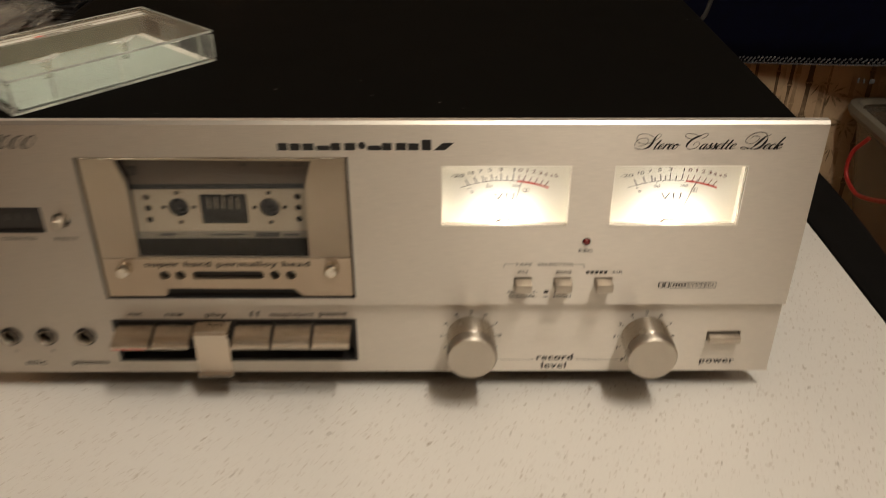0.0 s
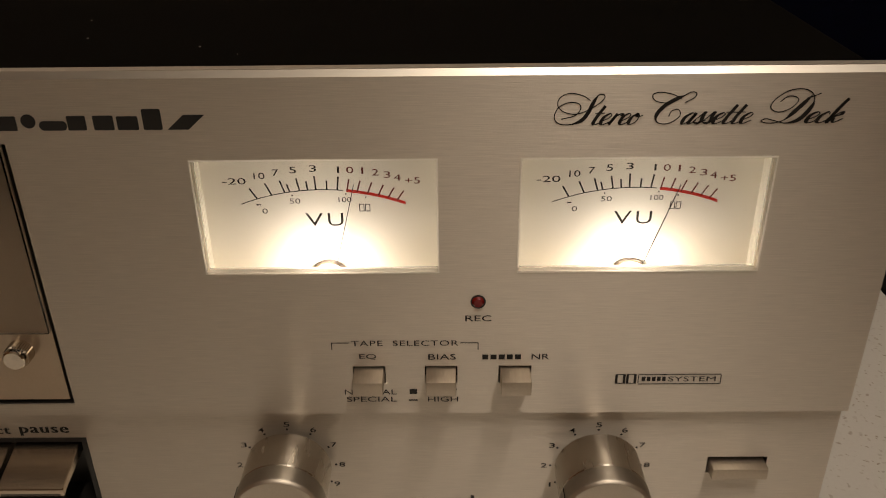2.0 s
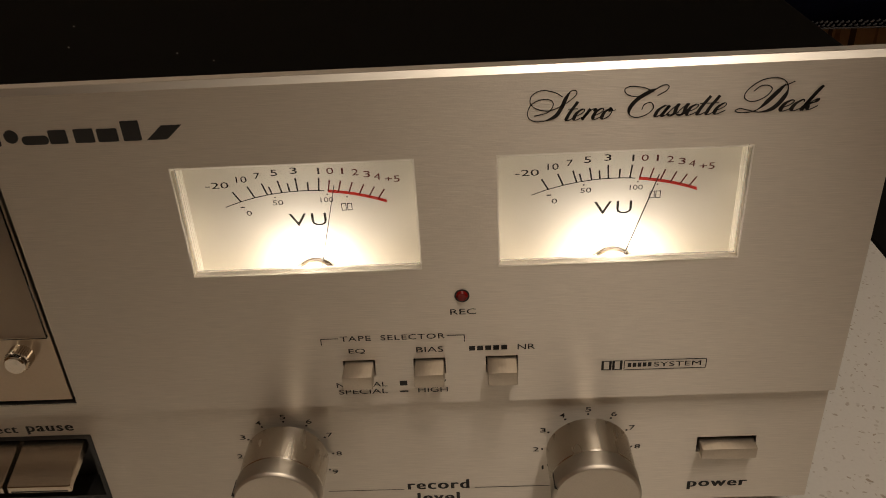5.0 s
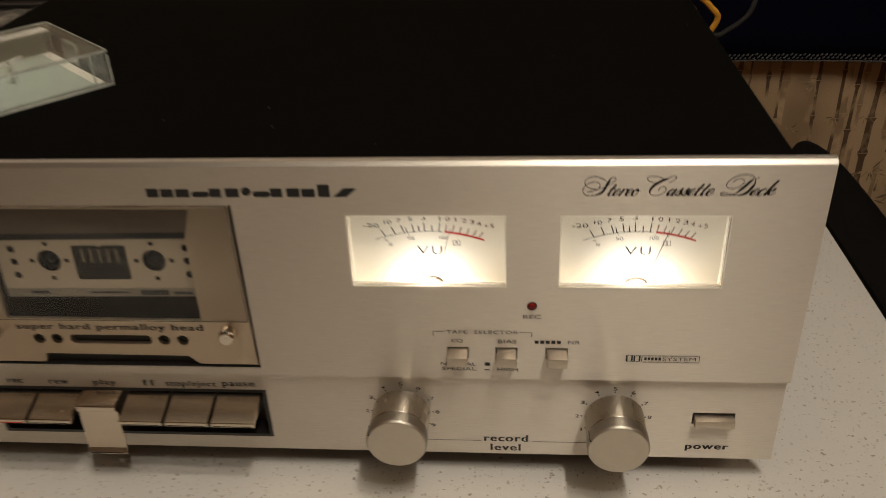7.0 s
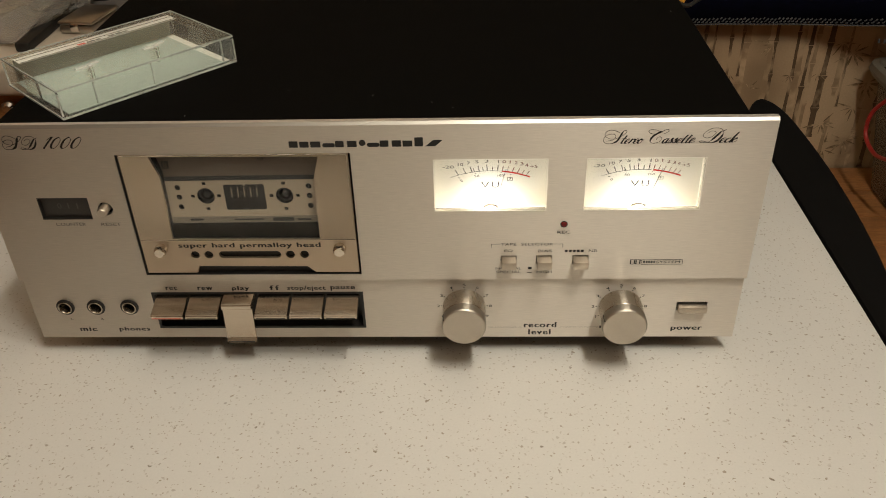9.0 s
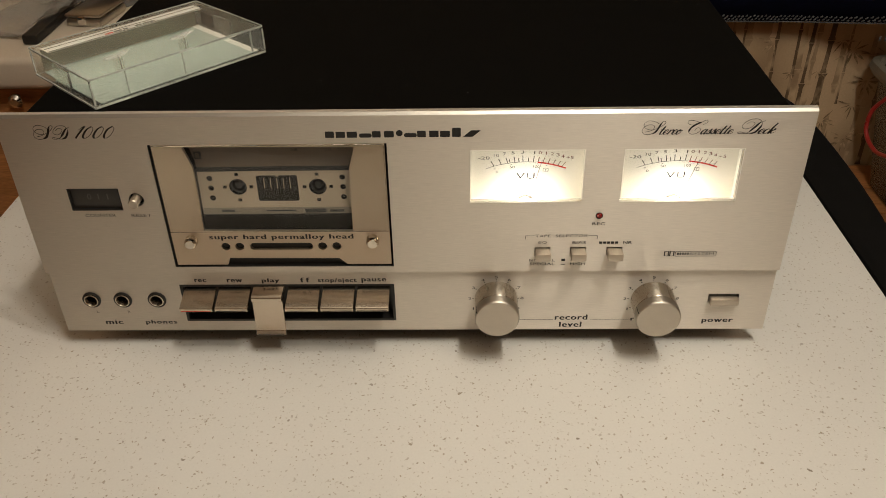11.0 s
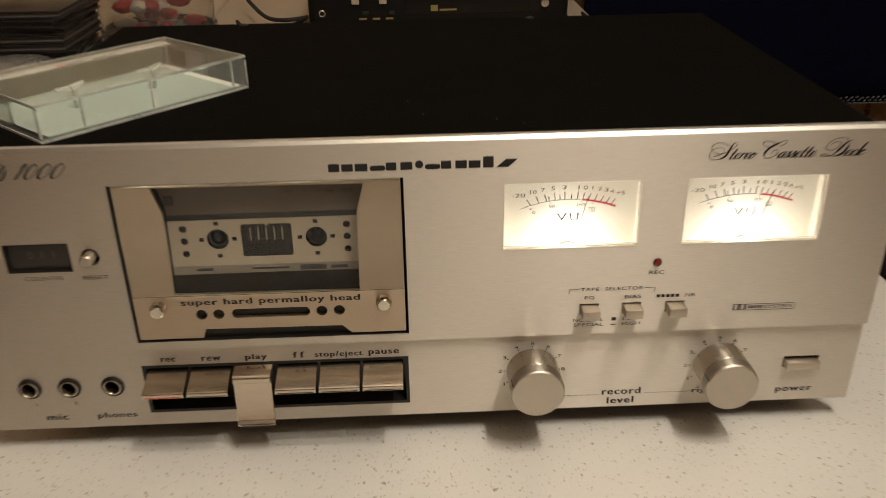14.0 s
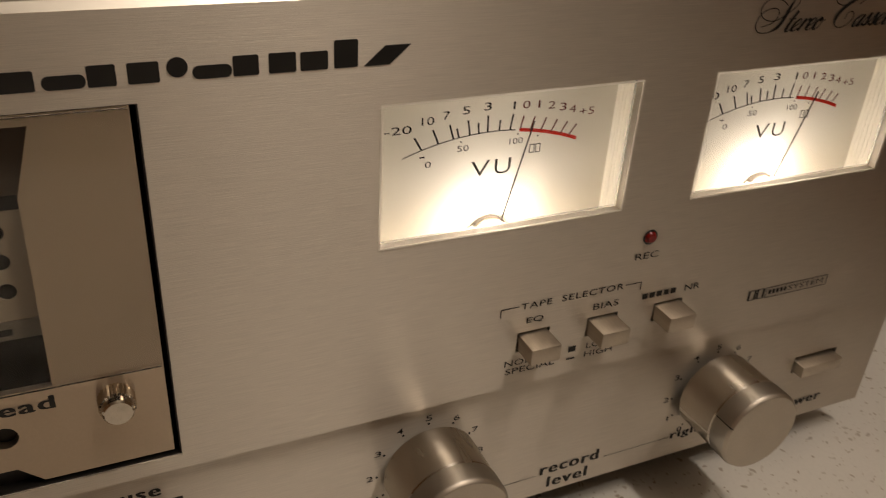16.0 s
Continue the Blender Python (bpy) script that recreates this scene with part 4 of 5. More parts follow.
letters("NORMAL", 0.0783, 0.0696, 0.0150, 0.0018, PRINT, ink, deck)
letters("SPECIAL", 0.0785, 0.0670, 0.0146, 0.0018, PRINT, ink, deck)
letters("LOW", 0.0992, 0.0697, 0.0083, 0.0018, PRINT, ink, deck)
letters("HIGH", 0.0992, 0.0669, 0.0088, 0.0018, PRINT, ink, deck)
flat([rect(0.06806, 0.07316, 0.08655, 0.08680), rect(0.06803, 0.06828, 0.08430, 0.08655), rect(0.10422, 0.10932, 0.08642, 0.08667), rect(0.10908, 0.10933, 0.08418, 0.08638),
      rect(0.08956, 0.09176, 0.06882, 0.07062), rect(0.08933, 0.09183, 0.06638, 0.06688)], PRINT, ink, deck)
for a in (0.14853, 0.15165):
    flat([rect(a, a + 0.0029, 0.07522, 0.07547), rect(a, a + 0.0029, 0.07212, 0.07237), rect(a, a + 0.00070, 0.07237, 0.07522), rect(a + 0.0022, a + 0.0029, 0.07237, 0.07522)], PRINT, ink, deck)
flat([rect(0.15506, 0.17866, 0.07516, 0.07541), rect(0.15504, 0.17864, 0.07187, 0.07212),
      rect(0.15497, 0.15522, 0.07223, 0.07523), rect(0.17849, 0.17874, 0.07205, 0.07505)] + [rect(0.15610 + 0.00145 * k, 0.15712 + 0.00145 * k, 0.07298, 0.07448) for k in range(5)], PRINT, ink, deck)
letters("SYSTEM", 0.1704, 0.0737, 0.0136, 0.0017, PRINT, ink, deck)
# printing on the lower plate
LOWPRINT = SUNK - 0.00012
for text, x, w, h, z in (("rec", -0.1264, 0.0068, 0.0023, 0.0539), ("rew", -0.1056, 0.0090, 0.0024, 0.0537), ("play", -0.0838, 0.0104, 0.0038, 0.0535), ("ff", -0.0630, 0.0054, 0.0034, 0.0541),
                         ("stop/eject", -0.0435, 0.0232, 0.0040, 0.0535), ("pause", -0.0214, 0.0146, 0.0034, 0.0534), ("mic", -0.1862, 0.0104, 0.0034, 0.0222), ("phones", -0.1565, 0.0194, 0.0040, 0.0218),
                         ("record", 0.0985, 0.0196, 0.0040, 0.0249), ("level", 0.0983, 0.0134, 0.0040, 0.0193), ("power", 0.1882, 0.0186, 0.0036, 0.0214), ("right", 0.1417, 0.0130, 0.0040, 0.0232)):
    letters(text, x, z, w, h, LOWPRINT, ink, deck, 0.0, 0.036, 1.5 if text == "ff" else 1.15)
letters("L", -0.1945, 0.0304, 0.0014, 0.0018, LOWPRINT, grey_ink, deck)
letters("R", -0.1751, 0.0303, 0.0016, 0.0018, LOWPRINT, grey_ink, deck)
flat([rect(0.06257, 0.08727, 0.02300, 0.02320), rect(0.11032, 0.13472, 0.02300, 0.02320)], LOWPRINT, ink, deck)
for x, z in KNOBS:
    for n in range(11):
        a = radians(-150 + 30 * n)
        u, v = math.sin(a), math.cos(a)
        low = z - 0.0015
        flat([[(x + 0.0139 * u + 0.00040 * math.cos(q), low + 0.0139 * v + 0.00040 * math.sin(q)) for q in (0, 1.05, 2.1, 3.15, 4.2, 5.25)]], LOWPRINT, ink, deck)
        letters(str(n), x + 0.0158 * u, low + 0.0158 * v, 0.0030 if n == 10 else (0.0006 if n == 1 else 0.0018), 0.0018, LOWPRINT, ink, deck, 0.004)

# ---- the tape in the deck ----


def cassette():
    x0, x1, z0, z1, y = -0.1236, -0.0221, 0.0787, 0.1435, 0.0092
    c = tagged(rest("cassette_tape", (-0.0719, 0.0135, 0.0225)), "compact cassette with beige label loaded behind the door", "cassette")
    hubs = [(-0.0949, 0.1149), (-0.0505, 0.1146)]
    win = oblong(-0.0843, -0.0614, 0.1061, 0.1217, 0.0012)
    part("shell", plate(rect(x0, x1, z0, z1), [ring_points(x, z, 0.0049, 32) for x, z in hubs], y + 0.0004, y + 0.0085), smoke_shell, c, "smoked plastic shell", smooth=False)
    small = [rect(x - 0.0011, x + 0.0011, z - 0.0010, z + 0.0010) for hx, hz in hubs for x, z in ((hx, hz + 0.0075), (hx - 0.0074, hz), (hx + 0.0074, hz), (hx, hz - 0.0080))]
    dots = [ring_points(x, z, 0.0017, 16) for x in (-0.1100, -0.0365) for z in (0.1202, 0.1144, 0.1083)]
    part("label", plate(rect(x0 + 0.003, x1 - 0.003, 0.1022, 0.1407), [ring_points(x, z, 0.0049, 32) for x, z in hubs] + [win] + small + dots, y, y + 0.0004), label_paper, c, "beige paper label", smooth=False)
    part("label_head", plate(rect(x0 + 0.0031, x1 - 0.0031, 0.1272, 0.1406), [], y - 0.00006, y - 0.00002), head_brown, c, "dark brown head strip of the label", smooth=False)
    part("label_band", plate(rect(x0 + 0.003, x1 - 0.003, 0.0981, 0.1021), [], y, y + 0.0004), grey_print, c, "grey-brown lower band", smooth=False)
    flat([rect(-0.10630, -0.09880, 0.09960, 0.10100), rect(-0.08108, -0.06408, 0.09967, 0.10057), rect(-0.05894, -0.04694, 0.09871, 0.10121), rect(-0.04486, -0.03706, 0.09913, 0.10053)], y - 0.0001, dark_slot, c)
    flat([rect(-0.11610, -0.11210, 0.13173, 0.13623), rect(x0 + 0.003, x1 - 0.003, 0.1244, 0.1272)], y - 0.0001, ink, c)
    letters("NR", -0.0609, 0.1366, 0.0036, 0.0017, y - 0.0001, dark_slot, c)
    letters("ON", -0.0431, 0.1364, 0.0036, 0.0017, y - 0.0001, dark_slot, c)
    letters("OUT", -0.0350, 0.1364, 0.0052, 0.0017, y - 0.0001, dark_slot, c)
    letters("B", -0.1141, 0.1339, 0.0020, 0.0030, y - 0.0002, head_brown, c)
    part("window_pane", plate(win, [], y + 0.0002, y + 0.0004), smoke_shell, c, smooth=False)
    flat([rect(-0.0803 + 0.0036 * k, -0.07985 + 0.0036 * k, 0.1138, 0.1199) for k in range(5)] + [rect(-0.07320, -0.07170, 0.12084, 0.12164)], y + 0.00012, label_paper, c, "window_scale")
    for hx, hz in hubs:
        f = facing(hx, y + 0.0008, hz)
        part("hub", lathe([(0.0047, -0.007), (0.0047, -0.0016), (0.0036, -0.0016), (0.0036, -0.007)], f, 28), dark_slot, c, "toothed dark hub")
        part("spindle", lathe([(0.0020, -0.007), (0.0020, -0.0012), (0.0012, -0.0004), (0, -0.0002)], f, 20), black_plastic, c)
    return c


head_brown = material("head_brown", (0.145, 0.105, 0.072), 0.55, 0.0, 0.08, 60)
cassette()

# ---- the empty cassette case on the deck ----


def cassette_case():
    LEN, WID, HIGH, T = 0.1112, 0.0718, 0.0172, 0.0012
    turn = 47.3
    cx, cy = -0.1530, 0.0738
    c = tagged(rest("cassette_case", (cx, cy, 0.1634), turn), "clear empty cassette case with a mint inlay card, on the deck", "cassette case")
    u, v = LEN / 2, WID / 2

    def piece(name, bm, mat, label="", shade=True):
        ob = part(name, bm, mat, c, label, local=True, smooth=False)
        ob.visible_shadow = shade
        return ob

    bm = bmesh.new()
    add_box(bm, -u, u, -v, v, 0, T, bevel=0.0003, segments=1)
    piece("base", bm, case_clear, "clear base", False)
    piece("front_wall", box(-u, u, -v, -v + T, T + 0.0002, HIGH - T - 0.0001, bevel=0.0003, segments=1), case_wall, "", False)
    piece("back_wall", box(-u, u, v - T, v, T + 0.0002, HIGH - T - 0.0001, bevel=0.0003, segments=1), case_wall, "", False)
    for a in (-u, u - T):
        piece("end_wall", box(a, a + T, -v + T + 0.0002, v - T - 0.0002, T + 0.0002, HIGH - T - 0.0001, bevel=0.0003, segments=1), case_wall, "", False)
    # the milky cut edges
    for h in (0.0003, HIGH - 0.0009):
        for s in (-1, 1):
            piece("long_edge", box(-u, u, s * (v + 0.0002) - 0.0003, s * (v + 0.0002) + 0.0003, h, h + 0.0010), case_edge, "", False)
            piece("short_edge", box(s * (u + 0.0002) - 0.0003, s * (u + 0.0002) + 0.0003, -v, v, h, h + 0.0010), case_edge, "", False)
    for s in (-1, 1):
        for r in (-1, 1):
            piece("corner_edge", box(s * u - 0.0004, s * u + 0.0004, r * v - 0.0004, r * v + 0.0004, T + 0.001, HIGH - T - 0.001), case_edge, "", False)
    piece("lid", box(-u, u, -v, v, HIGH - T, HIGH, bevel=0.0003, segments=1), case_clear, "clear lid", False)
    for a in (-u * 0.62, u * 0.02, u * 0.86):
        piece("rib", box(a, a + 0.0006, -v + T + 0.0004, -v + T + 0.0016, T + 0.0012, HIGH - T - 0.0003), case_edge, "", False)
    for a in (-u + T + 0.0006, u - T - 0.0020):
        piece("inner_lip", box(a, a + 0.0014, -v * 0.15, v * 0.35, T + 0.0012, HIGH * 0.75), case_wall, "", False)
    card = piece("inlay_card", box(-u + 0.0042, u - 0.0030, -v + 0.0022, v - 0.0026, T + 0.0003, T + 0.0007), mint_card, "pale mint inlay card")
    bm = bmesh.new()
    add_box(bm, u - 0.0078, u - 0.0032, -v + 0.0024, v - 0.0028, T + 0.00075, T + 0.00085)
    piece("card_border", bm, white_card, "white end strip")
    bm = bmesh.new()
    random.seed(5)
    for row in range(9):
        w = -v + 0.008 + row * 0.0042
        a = -u + 0.008
        while a < u - 0.03:
            long = random.uniform(0.0008, 0.0030)
            if random.random() < 0.42 and row in (1, 2, 4):
                add_box(bm, a, a + long, w, w + 0.0006, T + 0.00074, T + 0.00082)
            a += long + 0.0008
    tagged(piece("card_print", bm, card_ink, "rows of small grey print"), kind="stuff")
    piece("spine_card", box(-u + 0.0050, u - 0.0040, v - 0.0024, v - 0.0018, T + 0.0010, HIGH - T - 0.0020), spine_grey, "grey-green spine of the card")
    top = HIGH - T - 0.0008
    piece("spine_fold", box(-u + 0.0050, u - 0.0040, v - 0.0125, v - 0.0020, top - 0.0005, top), white_card, "white card flap under the lid")
    bm = bmesh.new()
    for w in (0.0030, 0.0072, 0.0128):
        add_box(bm, -u + 0.0055, u - 0.0045, v - w, v - w + 0.0008, top + 0.00005, top + 0.00012)
    for p, q in ((-0.008, -0.003), (-0.002, 0.001), (0.006, 0.010), (0.011, 0.015), (0.0155, 0.019)):
        add_box(bm, p, q, v - 0.0112, v - 0.0090, top + 0.00005, top + 0.00012)
    piece("flap_print", bm, ink, "black lines and blocks")
    piece("flap_mark", box(-0.014, -0.009, v - 0.0112, v - 0.0090, top + 0.00005, top + 0.00012), red_ink, "small red block")
    for a in (-0.0215, 0.0215):
        bm = bmesh.new()
        add_box(bm, a - 0.0028, a + 0.0028, -0.0005, 0.0005, T + 0.0008, 0.0099)
        add_box(bm, a - 0.0005, a + 0.0005, -0.0028, 0.0028, T + 0.0008, 0.0099)
        piece("hub_stem", bm, case_wall, "clear ribbed stem", False)
        bm = bmesh.new()
        for way, rise in ((-1, 0.0005), (1, 0.0018)):
            inner = [bm.verts.new((a + way * q, w, 0.0100 + h)) for q, w, h in ((0.0004, -0.0020, 0), (0.0004, 0.0020, 0), (0.0004, 0.0020, 0.0012), (0.0004, -0.0020, 0.0012))]
            outer = [bm.verts.new((a + way * q, w, 0.0100 + rise + h)) for q, w, h in ((0.0074, -0.0012, 0), (0.0074, 0.0012, 0), (0.0074, 0.0012, 0.0009), (0.0074, -0.0012, 0.0009))]
            for k in range(4):
                bm.faces.new((inner[k], inner[(k + 1) % 4], outer[(k + 1) % 4], outer[k]))
            bm.faces.new(inner[::-1]), bm.faces.new(outer)
        piece("hub_post", bm, post_milky, "clear hub post", False)
    bm = bmesh.new()
    add_box(bm, u - T - 0.0006, u - T - 0.0002, v - 0.020, v - 0.006, T + 0.002, HIGH - 0.006)
    piece("end_tab", bm, dark_print, "dark printed tab")
    return c


spine_grey = material("spine_grey", (0.22, 0.225, 0.18), 0.6, 0.0, 0.1, 60)
card_ink = material("card_ink", (0.15, 0.175, 0.155), 0.6, 0.0, 0.1, 100)
cassette_case()

# ---- the black chair pushed in beside the table ----


def side_chair():
    c = tagged(rest("chair", (0.17, 0.16, FLOOR_Z)), "black padded chair pushed in against the table edge", "chair")
    # padded back: bowed outwards in plan, round at the end, with a soft top edge
    tip = [(0.3190, 0.340), (0.3205, 0.351), (0.3275, 0.372), (0.3335, 0.384), (0.3390, 0.391), (0.3450, 0.3945), (0.3505, 0.3935), (0.3560, 0.386), (0.3602, 0.374), (0.3632, 0.358), (0.3652, 0.336)]
    plan = [(0.3190, -0.035)] + tip
    plan += [(0.3665 - 0.42 * (y - 0.275) ** 2, y) for y in [0.315 - 0.0225 * k for k in range(16)]]
    bm = bmesh.new()
    rings = []
    for inset, z in ((0.0, -0.40), (0.0, -0.010), (0.04, -0.005), (0.12, -0.0015), (0.25, 0.0)):
        rings.append([bm.verts.new((x + (0.341 - x) * inset, y + (0.18 - y) * inset * 0.10, z)) for x, y in plan])
    n = len(plan)
    for p, q in zip(rings, rings[1:]):
        for k in range(n):
            bm.faces.new((p[k], p[(k + 1) % n], q[(k + 1) % n], q[k]))
    bm.faces.new(rings[0][::-1])
    bm.faces.new(rings[-1])
    part("backrest", bm, black_leather, c, "black vinyl backrest with a round corner")
    part("seat", box(-0.03, 0.320, -0.05, 0.37, -0.33, -0.27, bevel=0.02, segments=3), black_leather, c)
    for x in (-0.01, 0.35):
        for y in (-0.03, 0.35):
            part("leg", lathe([(0, FLOOR_Z), (0.011, FLOOR_Z), (0.011, -0.33), (0, -0.33)], Matrix.Translation((x, y, 0)), 16), chrome, c)
    for y in (-0.03, 0.35):
        part("back_post", lathe([(0, -0.335), (0.009, -0.335), (0.009, -0.39), (0, -0.39)], Matrix.Translation((0.345, y + 0.02, 0)), 16), chrome, c)
    return c


side_chair()

# ---- the white desk behind the table, with what lies on it ----
DESK = 0.035


def desk():
    d = tagged(rest("desk", (-0.4, 0.75, FLOOR_Z)), "white desk with a thick top and orange-brown drawers", "desk")
    part("desk_top", box(-1.2, -0.30, 0.418, 1.14, DESK - 0.036, DESK, bevel=0.008, segments=4), white_laminate, d, "thick white top with a round front edge")
    part("carcass", box(-1.18, -0.315, 0.46, 1.13, FLOOR_Z, DESK - 0.036), wood, d, "orange-brown wooden carcass")
    for n in range(2):
        x = -1.17 + n * 0.43
        for m in range(3):
            z = -0.232 - m * 0.235
            f = part("drawer_front", box(x + 0.004, x + 0.420, 0.442, 0.4595, z, z + 0.225, bevel=0.002), wood, d, "orange-brown wooden drawer front")
            part("knob", lathe([(0.003, 0), (0.003, 0.008), (0.0078, 0.011), (0.0078, 0.015), (0.0045, 0.018), (0, 0.0185)], facing(x + (0.291 if n == 1 and m == 0 else 0.21), 0.442, z + 0.215 if m == 0 else z + 0.12), 24), chrome, f, "round metal knob")
    return d


def back_shelf():
    s = tagged(rest("shelf_unit", (-0.02, 0.88, FLOOR_Z)), "white shelf unit standing behind the table", "shelf unit")
    part("shelf_top", box(-0.297, 0.262, 0.62, 1.14, DESK - 0.03, DESK, bevel=0.004), white_laminate, s, "white top")
    for x in (-0.295, 0.24):
        part("side_panel", box(x, x + 0.02, 0.64, 1.13, FLOOR_Z, DESK - 0.03), white_laminate, s)


desk()
back_shelf()


def recorder():
    """A black desktop audio unit: rounded housing, front panel, socket, sliders, buttons."""
    x0, x1, y0, z0 = -0.1385, 0.2150, 0.82, DESK
    b = tagged(rest("audio_unit", (0.038, 0.88, DESK)), "black desktop audio unit with sockets and small keys on the desk", "audio unit")
    part("housing", box(x0, x1, y0, y0 + 0.16, z0 + 0.004, z0 + 0.075, bevel=0.010, segments=4), box_black, b, "black plastic housing")
    for x in (x0 + 0.03, x1 - 0.03):
        for y in (y0 + 0.03, y0 + 0.13):
            part("foot", lathe([(0, 0), (0.008, 0), (0.008, 0.005), (0, 0.005)], Matrix.Translation((x, y, z0)), 16), rubber, b)
    j = part("socket", lathe([(0.0048, -0.002), (0.0048, 0.0016), (0.0040, 0.0022), (0.0026, 0.0016), (0.0024, -0.004)], facing(-0.1196, y0, z0 + 0.0265), 24), chrome, b, "small ringed socket")
    part("bore", lathe([(0.0024, -0.003), (0, -0.003)], facing(-0.1196, y0, z0 + 0.0265), 16), black_plastic, j)
    part("display", box(-0.008, 0.190, y0 - 0.0012, y0 + 0.001, z0 + 0.022, z0 + 0.048, bevel=0.0008), smoke_shell, b, "dark glossy display")
    part("badge", box(0.0270, 0.0365, y0 - 0.0020, y0 - 0.0011, z0 + 0.0265, z0 + 0.0345), badge_gold, b, "dull yellow square")
    part("badge_bar", box(0.0390, 0.0620, y0 - 0.0018, y0 - 0.0011, z0 + 0.0268, z0 + 0.0292), badge_gold, b)
    for x in (-0.079, -0.042):
        part("slider_cap", box(x, x + 0.010, y0 - 0.006, y0 + 0.001, z0 + 0.038, z0 + 0.047, bevel=0.0010), white_laminate, b, "pale slider cap")
    for x in (-0.070, -0.052, -0.034):
        part("legend", box(x, x + 0.010, y0 - 0.0012, y0 + 0.0005, z0 + 0.0168, z0 + 0.0192), badge_gold, b)
    for x in (-0.065, -0.030):
        part("key", box(x, x + 0.008, y0 - 0.004, y0 + 0.001, z0 + 0.0235, z0 + 0.0285, bevel=0.0008), rubber, b)
    part("dial", lathe([(0.0062, 0), (0.0058, 0.009), (0.0050, 0.010), (0, 0.010)], facing(0.181, y0, z0 + 0.0355), 24), chrome, b, "small bright dial")
    part("red_light", lathe([(0.0016, 0), (0.0012, 0.0014), (0, 0.0017)], facing(-0.1180, y0, z0 + 0.0130), 12), red_glow, b, "red indicator light")
    part("green_light", lathe([(0.0016, 0), (0.0012, 0.0014), (0, 0.0017)], facing(0.0640, y0, z0 + 0.0135), 12), green_glow, b, "green indicator light")
    return b


badge_gold = material("badge_gold", (0.34, 0.27, 0.08), 0.5, 0.0, 0.1, 200)
red_glow = material("red_indicator", (0.5, 0.02, 0.02), 0.3, 0.0, Emission_Color=(1.0, 0.05, 0.03, 1), Emission_Strength=0.06)
green_glow = material("green_indicator", (0.1, 0.5, 0.05), 0.3, 0.0, Emission_Color=(0.15, 1.0, 0.08, 1), Emission_Strength=0.05)
recorder()


def sleeve(n, z, turn, mat, label):
    """A slim disc case lying flat in the stack."""
    s = tagged(rest("disc_case", (-0.462, 0.690, z), turn), label, "disc case", "stack of disc cases")
    part("cover", box(-0.071, 0.071, -0.0625, 0.0625, 0.0, 0.0022, bevel=0.0006), case_dark, s, local=True)
    part("booklet", box(-0.066, 0.069, -0.060, 0.060, 0.0023, 0.0064), mat, s, local=True)
    part("lid", box(-0.071, 0.071, -0.0625, 0.0625, 0.0066, 0.0090, bevel=0.0006), case_dark, s, local=True)


random.seed(11)
for n in range(8):
    sleeve(n, DESK + n * 0.0092, random.uniform(-9, 9), (grey_page, dark_print, dark_print, grey_page)[n % 4],
           "slim disc case with pale edge in an untidy stack" if n % 2 else "dark slim disc case in an untidy stack")


def sweet_tub():
    """A round clear tub with red and orange wrapped pieces in it."""
    t = tagged(rest("clear_tub", (-0.345, 0.845, DESK)), "round clear tub half full of red and orange wrappers", "tub")
    m = Matrix.Translation((-0.345, 0.845, DESK))
    part("bowl", lathe([(0, 0), (0.068, 0), (0.074, 0.004), (0.078, 0.060), (0.080, 0.062), (0.080, 0.065), (0.076, 0.065), (0.0715, 0.006), (0, 0.003)], m, 48), tub_clear, t, "clear bowl")
    part("base_ring", lathe([(0.0745, 0.001), (0.0765, 0.002), (0.0775, 0.012), (0.0750, 0.012)], m, 48), teal_plastic, t, "dark teal base ring")
    part("lid", lathe([(0.0805, 0.0655), (0.0815, 0.068), (0.0815, 0.074), (0.070, 0.077), (0, 0.077)], m, 48), tub_clear, t, "clear lid")
    random.seed(3)
    for n in range(16):
        a, r = random.uniform(0, 6.28), random.uniform(0.01, 0.055)
        x, y, z = -0.345 + r * math.cos(a), 0.845 + r * math.sin(a) * 0.95, DESK + 0.016 + 0.014 * (n % 3)
        bm = bmesh.new()
        bmesh.ops.create_icosphere(bm, subdivisions=2, radius=1)
        for v in bm.verts:
            k = 1 + 0.18 * noise.noise(v.co * 2.3 + Vector((n, 0, 0)))
            v.co = pose(x, y, z, 0, 0, math.degrees(a)) @ Vector((v.co.x * 0.016 * k, v.co.y * 0.011 * k, v.co.z * 0.009 * k))
        part("wrapper", bm, (red_plastic, red_plastic, orange_plastic, red_plastic, white_card)[n % 5], t, "crinkled wrapper")


sweet_tub()


def cord(points, r, mat, label):
    ob = part("cable", tube(points, r), mat)
    return tagged(ob, label, "cable", "loose cables on the desk")


Z = DESK + 0.003
cord([(-0.25, 0.90, Z), (-0.215, 0.80, Z), (-0.19, 0.74, Z + 0.004), (-0.165, 0.76, Z + 0.016), (-0.150, 0.83, Z + 0.012), (-0.152, 0.92, Z)], 0.0026, rubber, "black cable looped on the desk")
cord([(-0.26, 0.86, Z), (-0.22, 0.72, Z), (-0.175, 0.70, Z + 0.012), (-0.150, 0.75, Z + 0.006), (-0.16, 0.86, Z + 0.001)], 0.0024, rubber, "black cable curled beside the audio unit")
cord([(-0.27, 0.76, Z), (-0.23, 0.69, Z), (-0.19, 0.68, Z + 0.002), (-0.15, 0.70, Z)], 0.0020, white_laminate, "white cable lying on the desk")
cord([(-0.24, 0.95, Z + 0.02), (-0.20, 0.84, Z + 0.018), (-0.17, 0.79, Z + 0.022), (-0.145, 0.81, Z + 0.02), (-0.15, 0.90, Z + 0.004)], 0.0028, rubber, "thick black cable behind the deck")
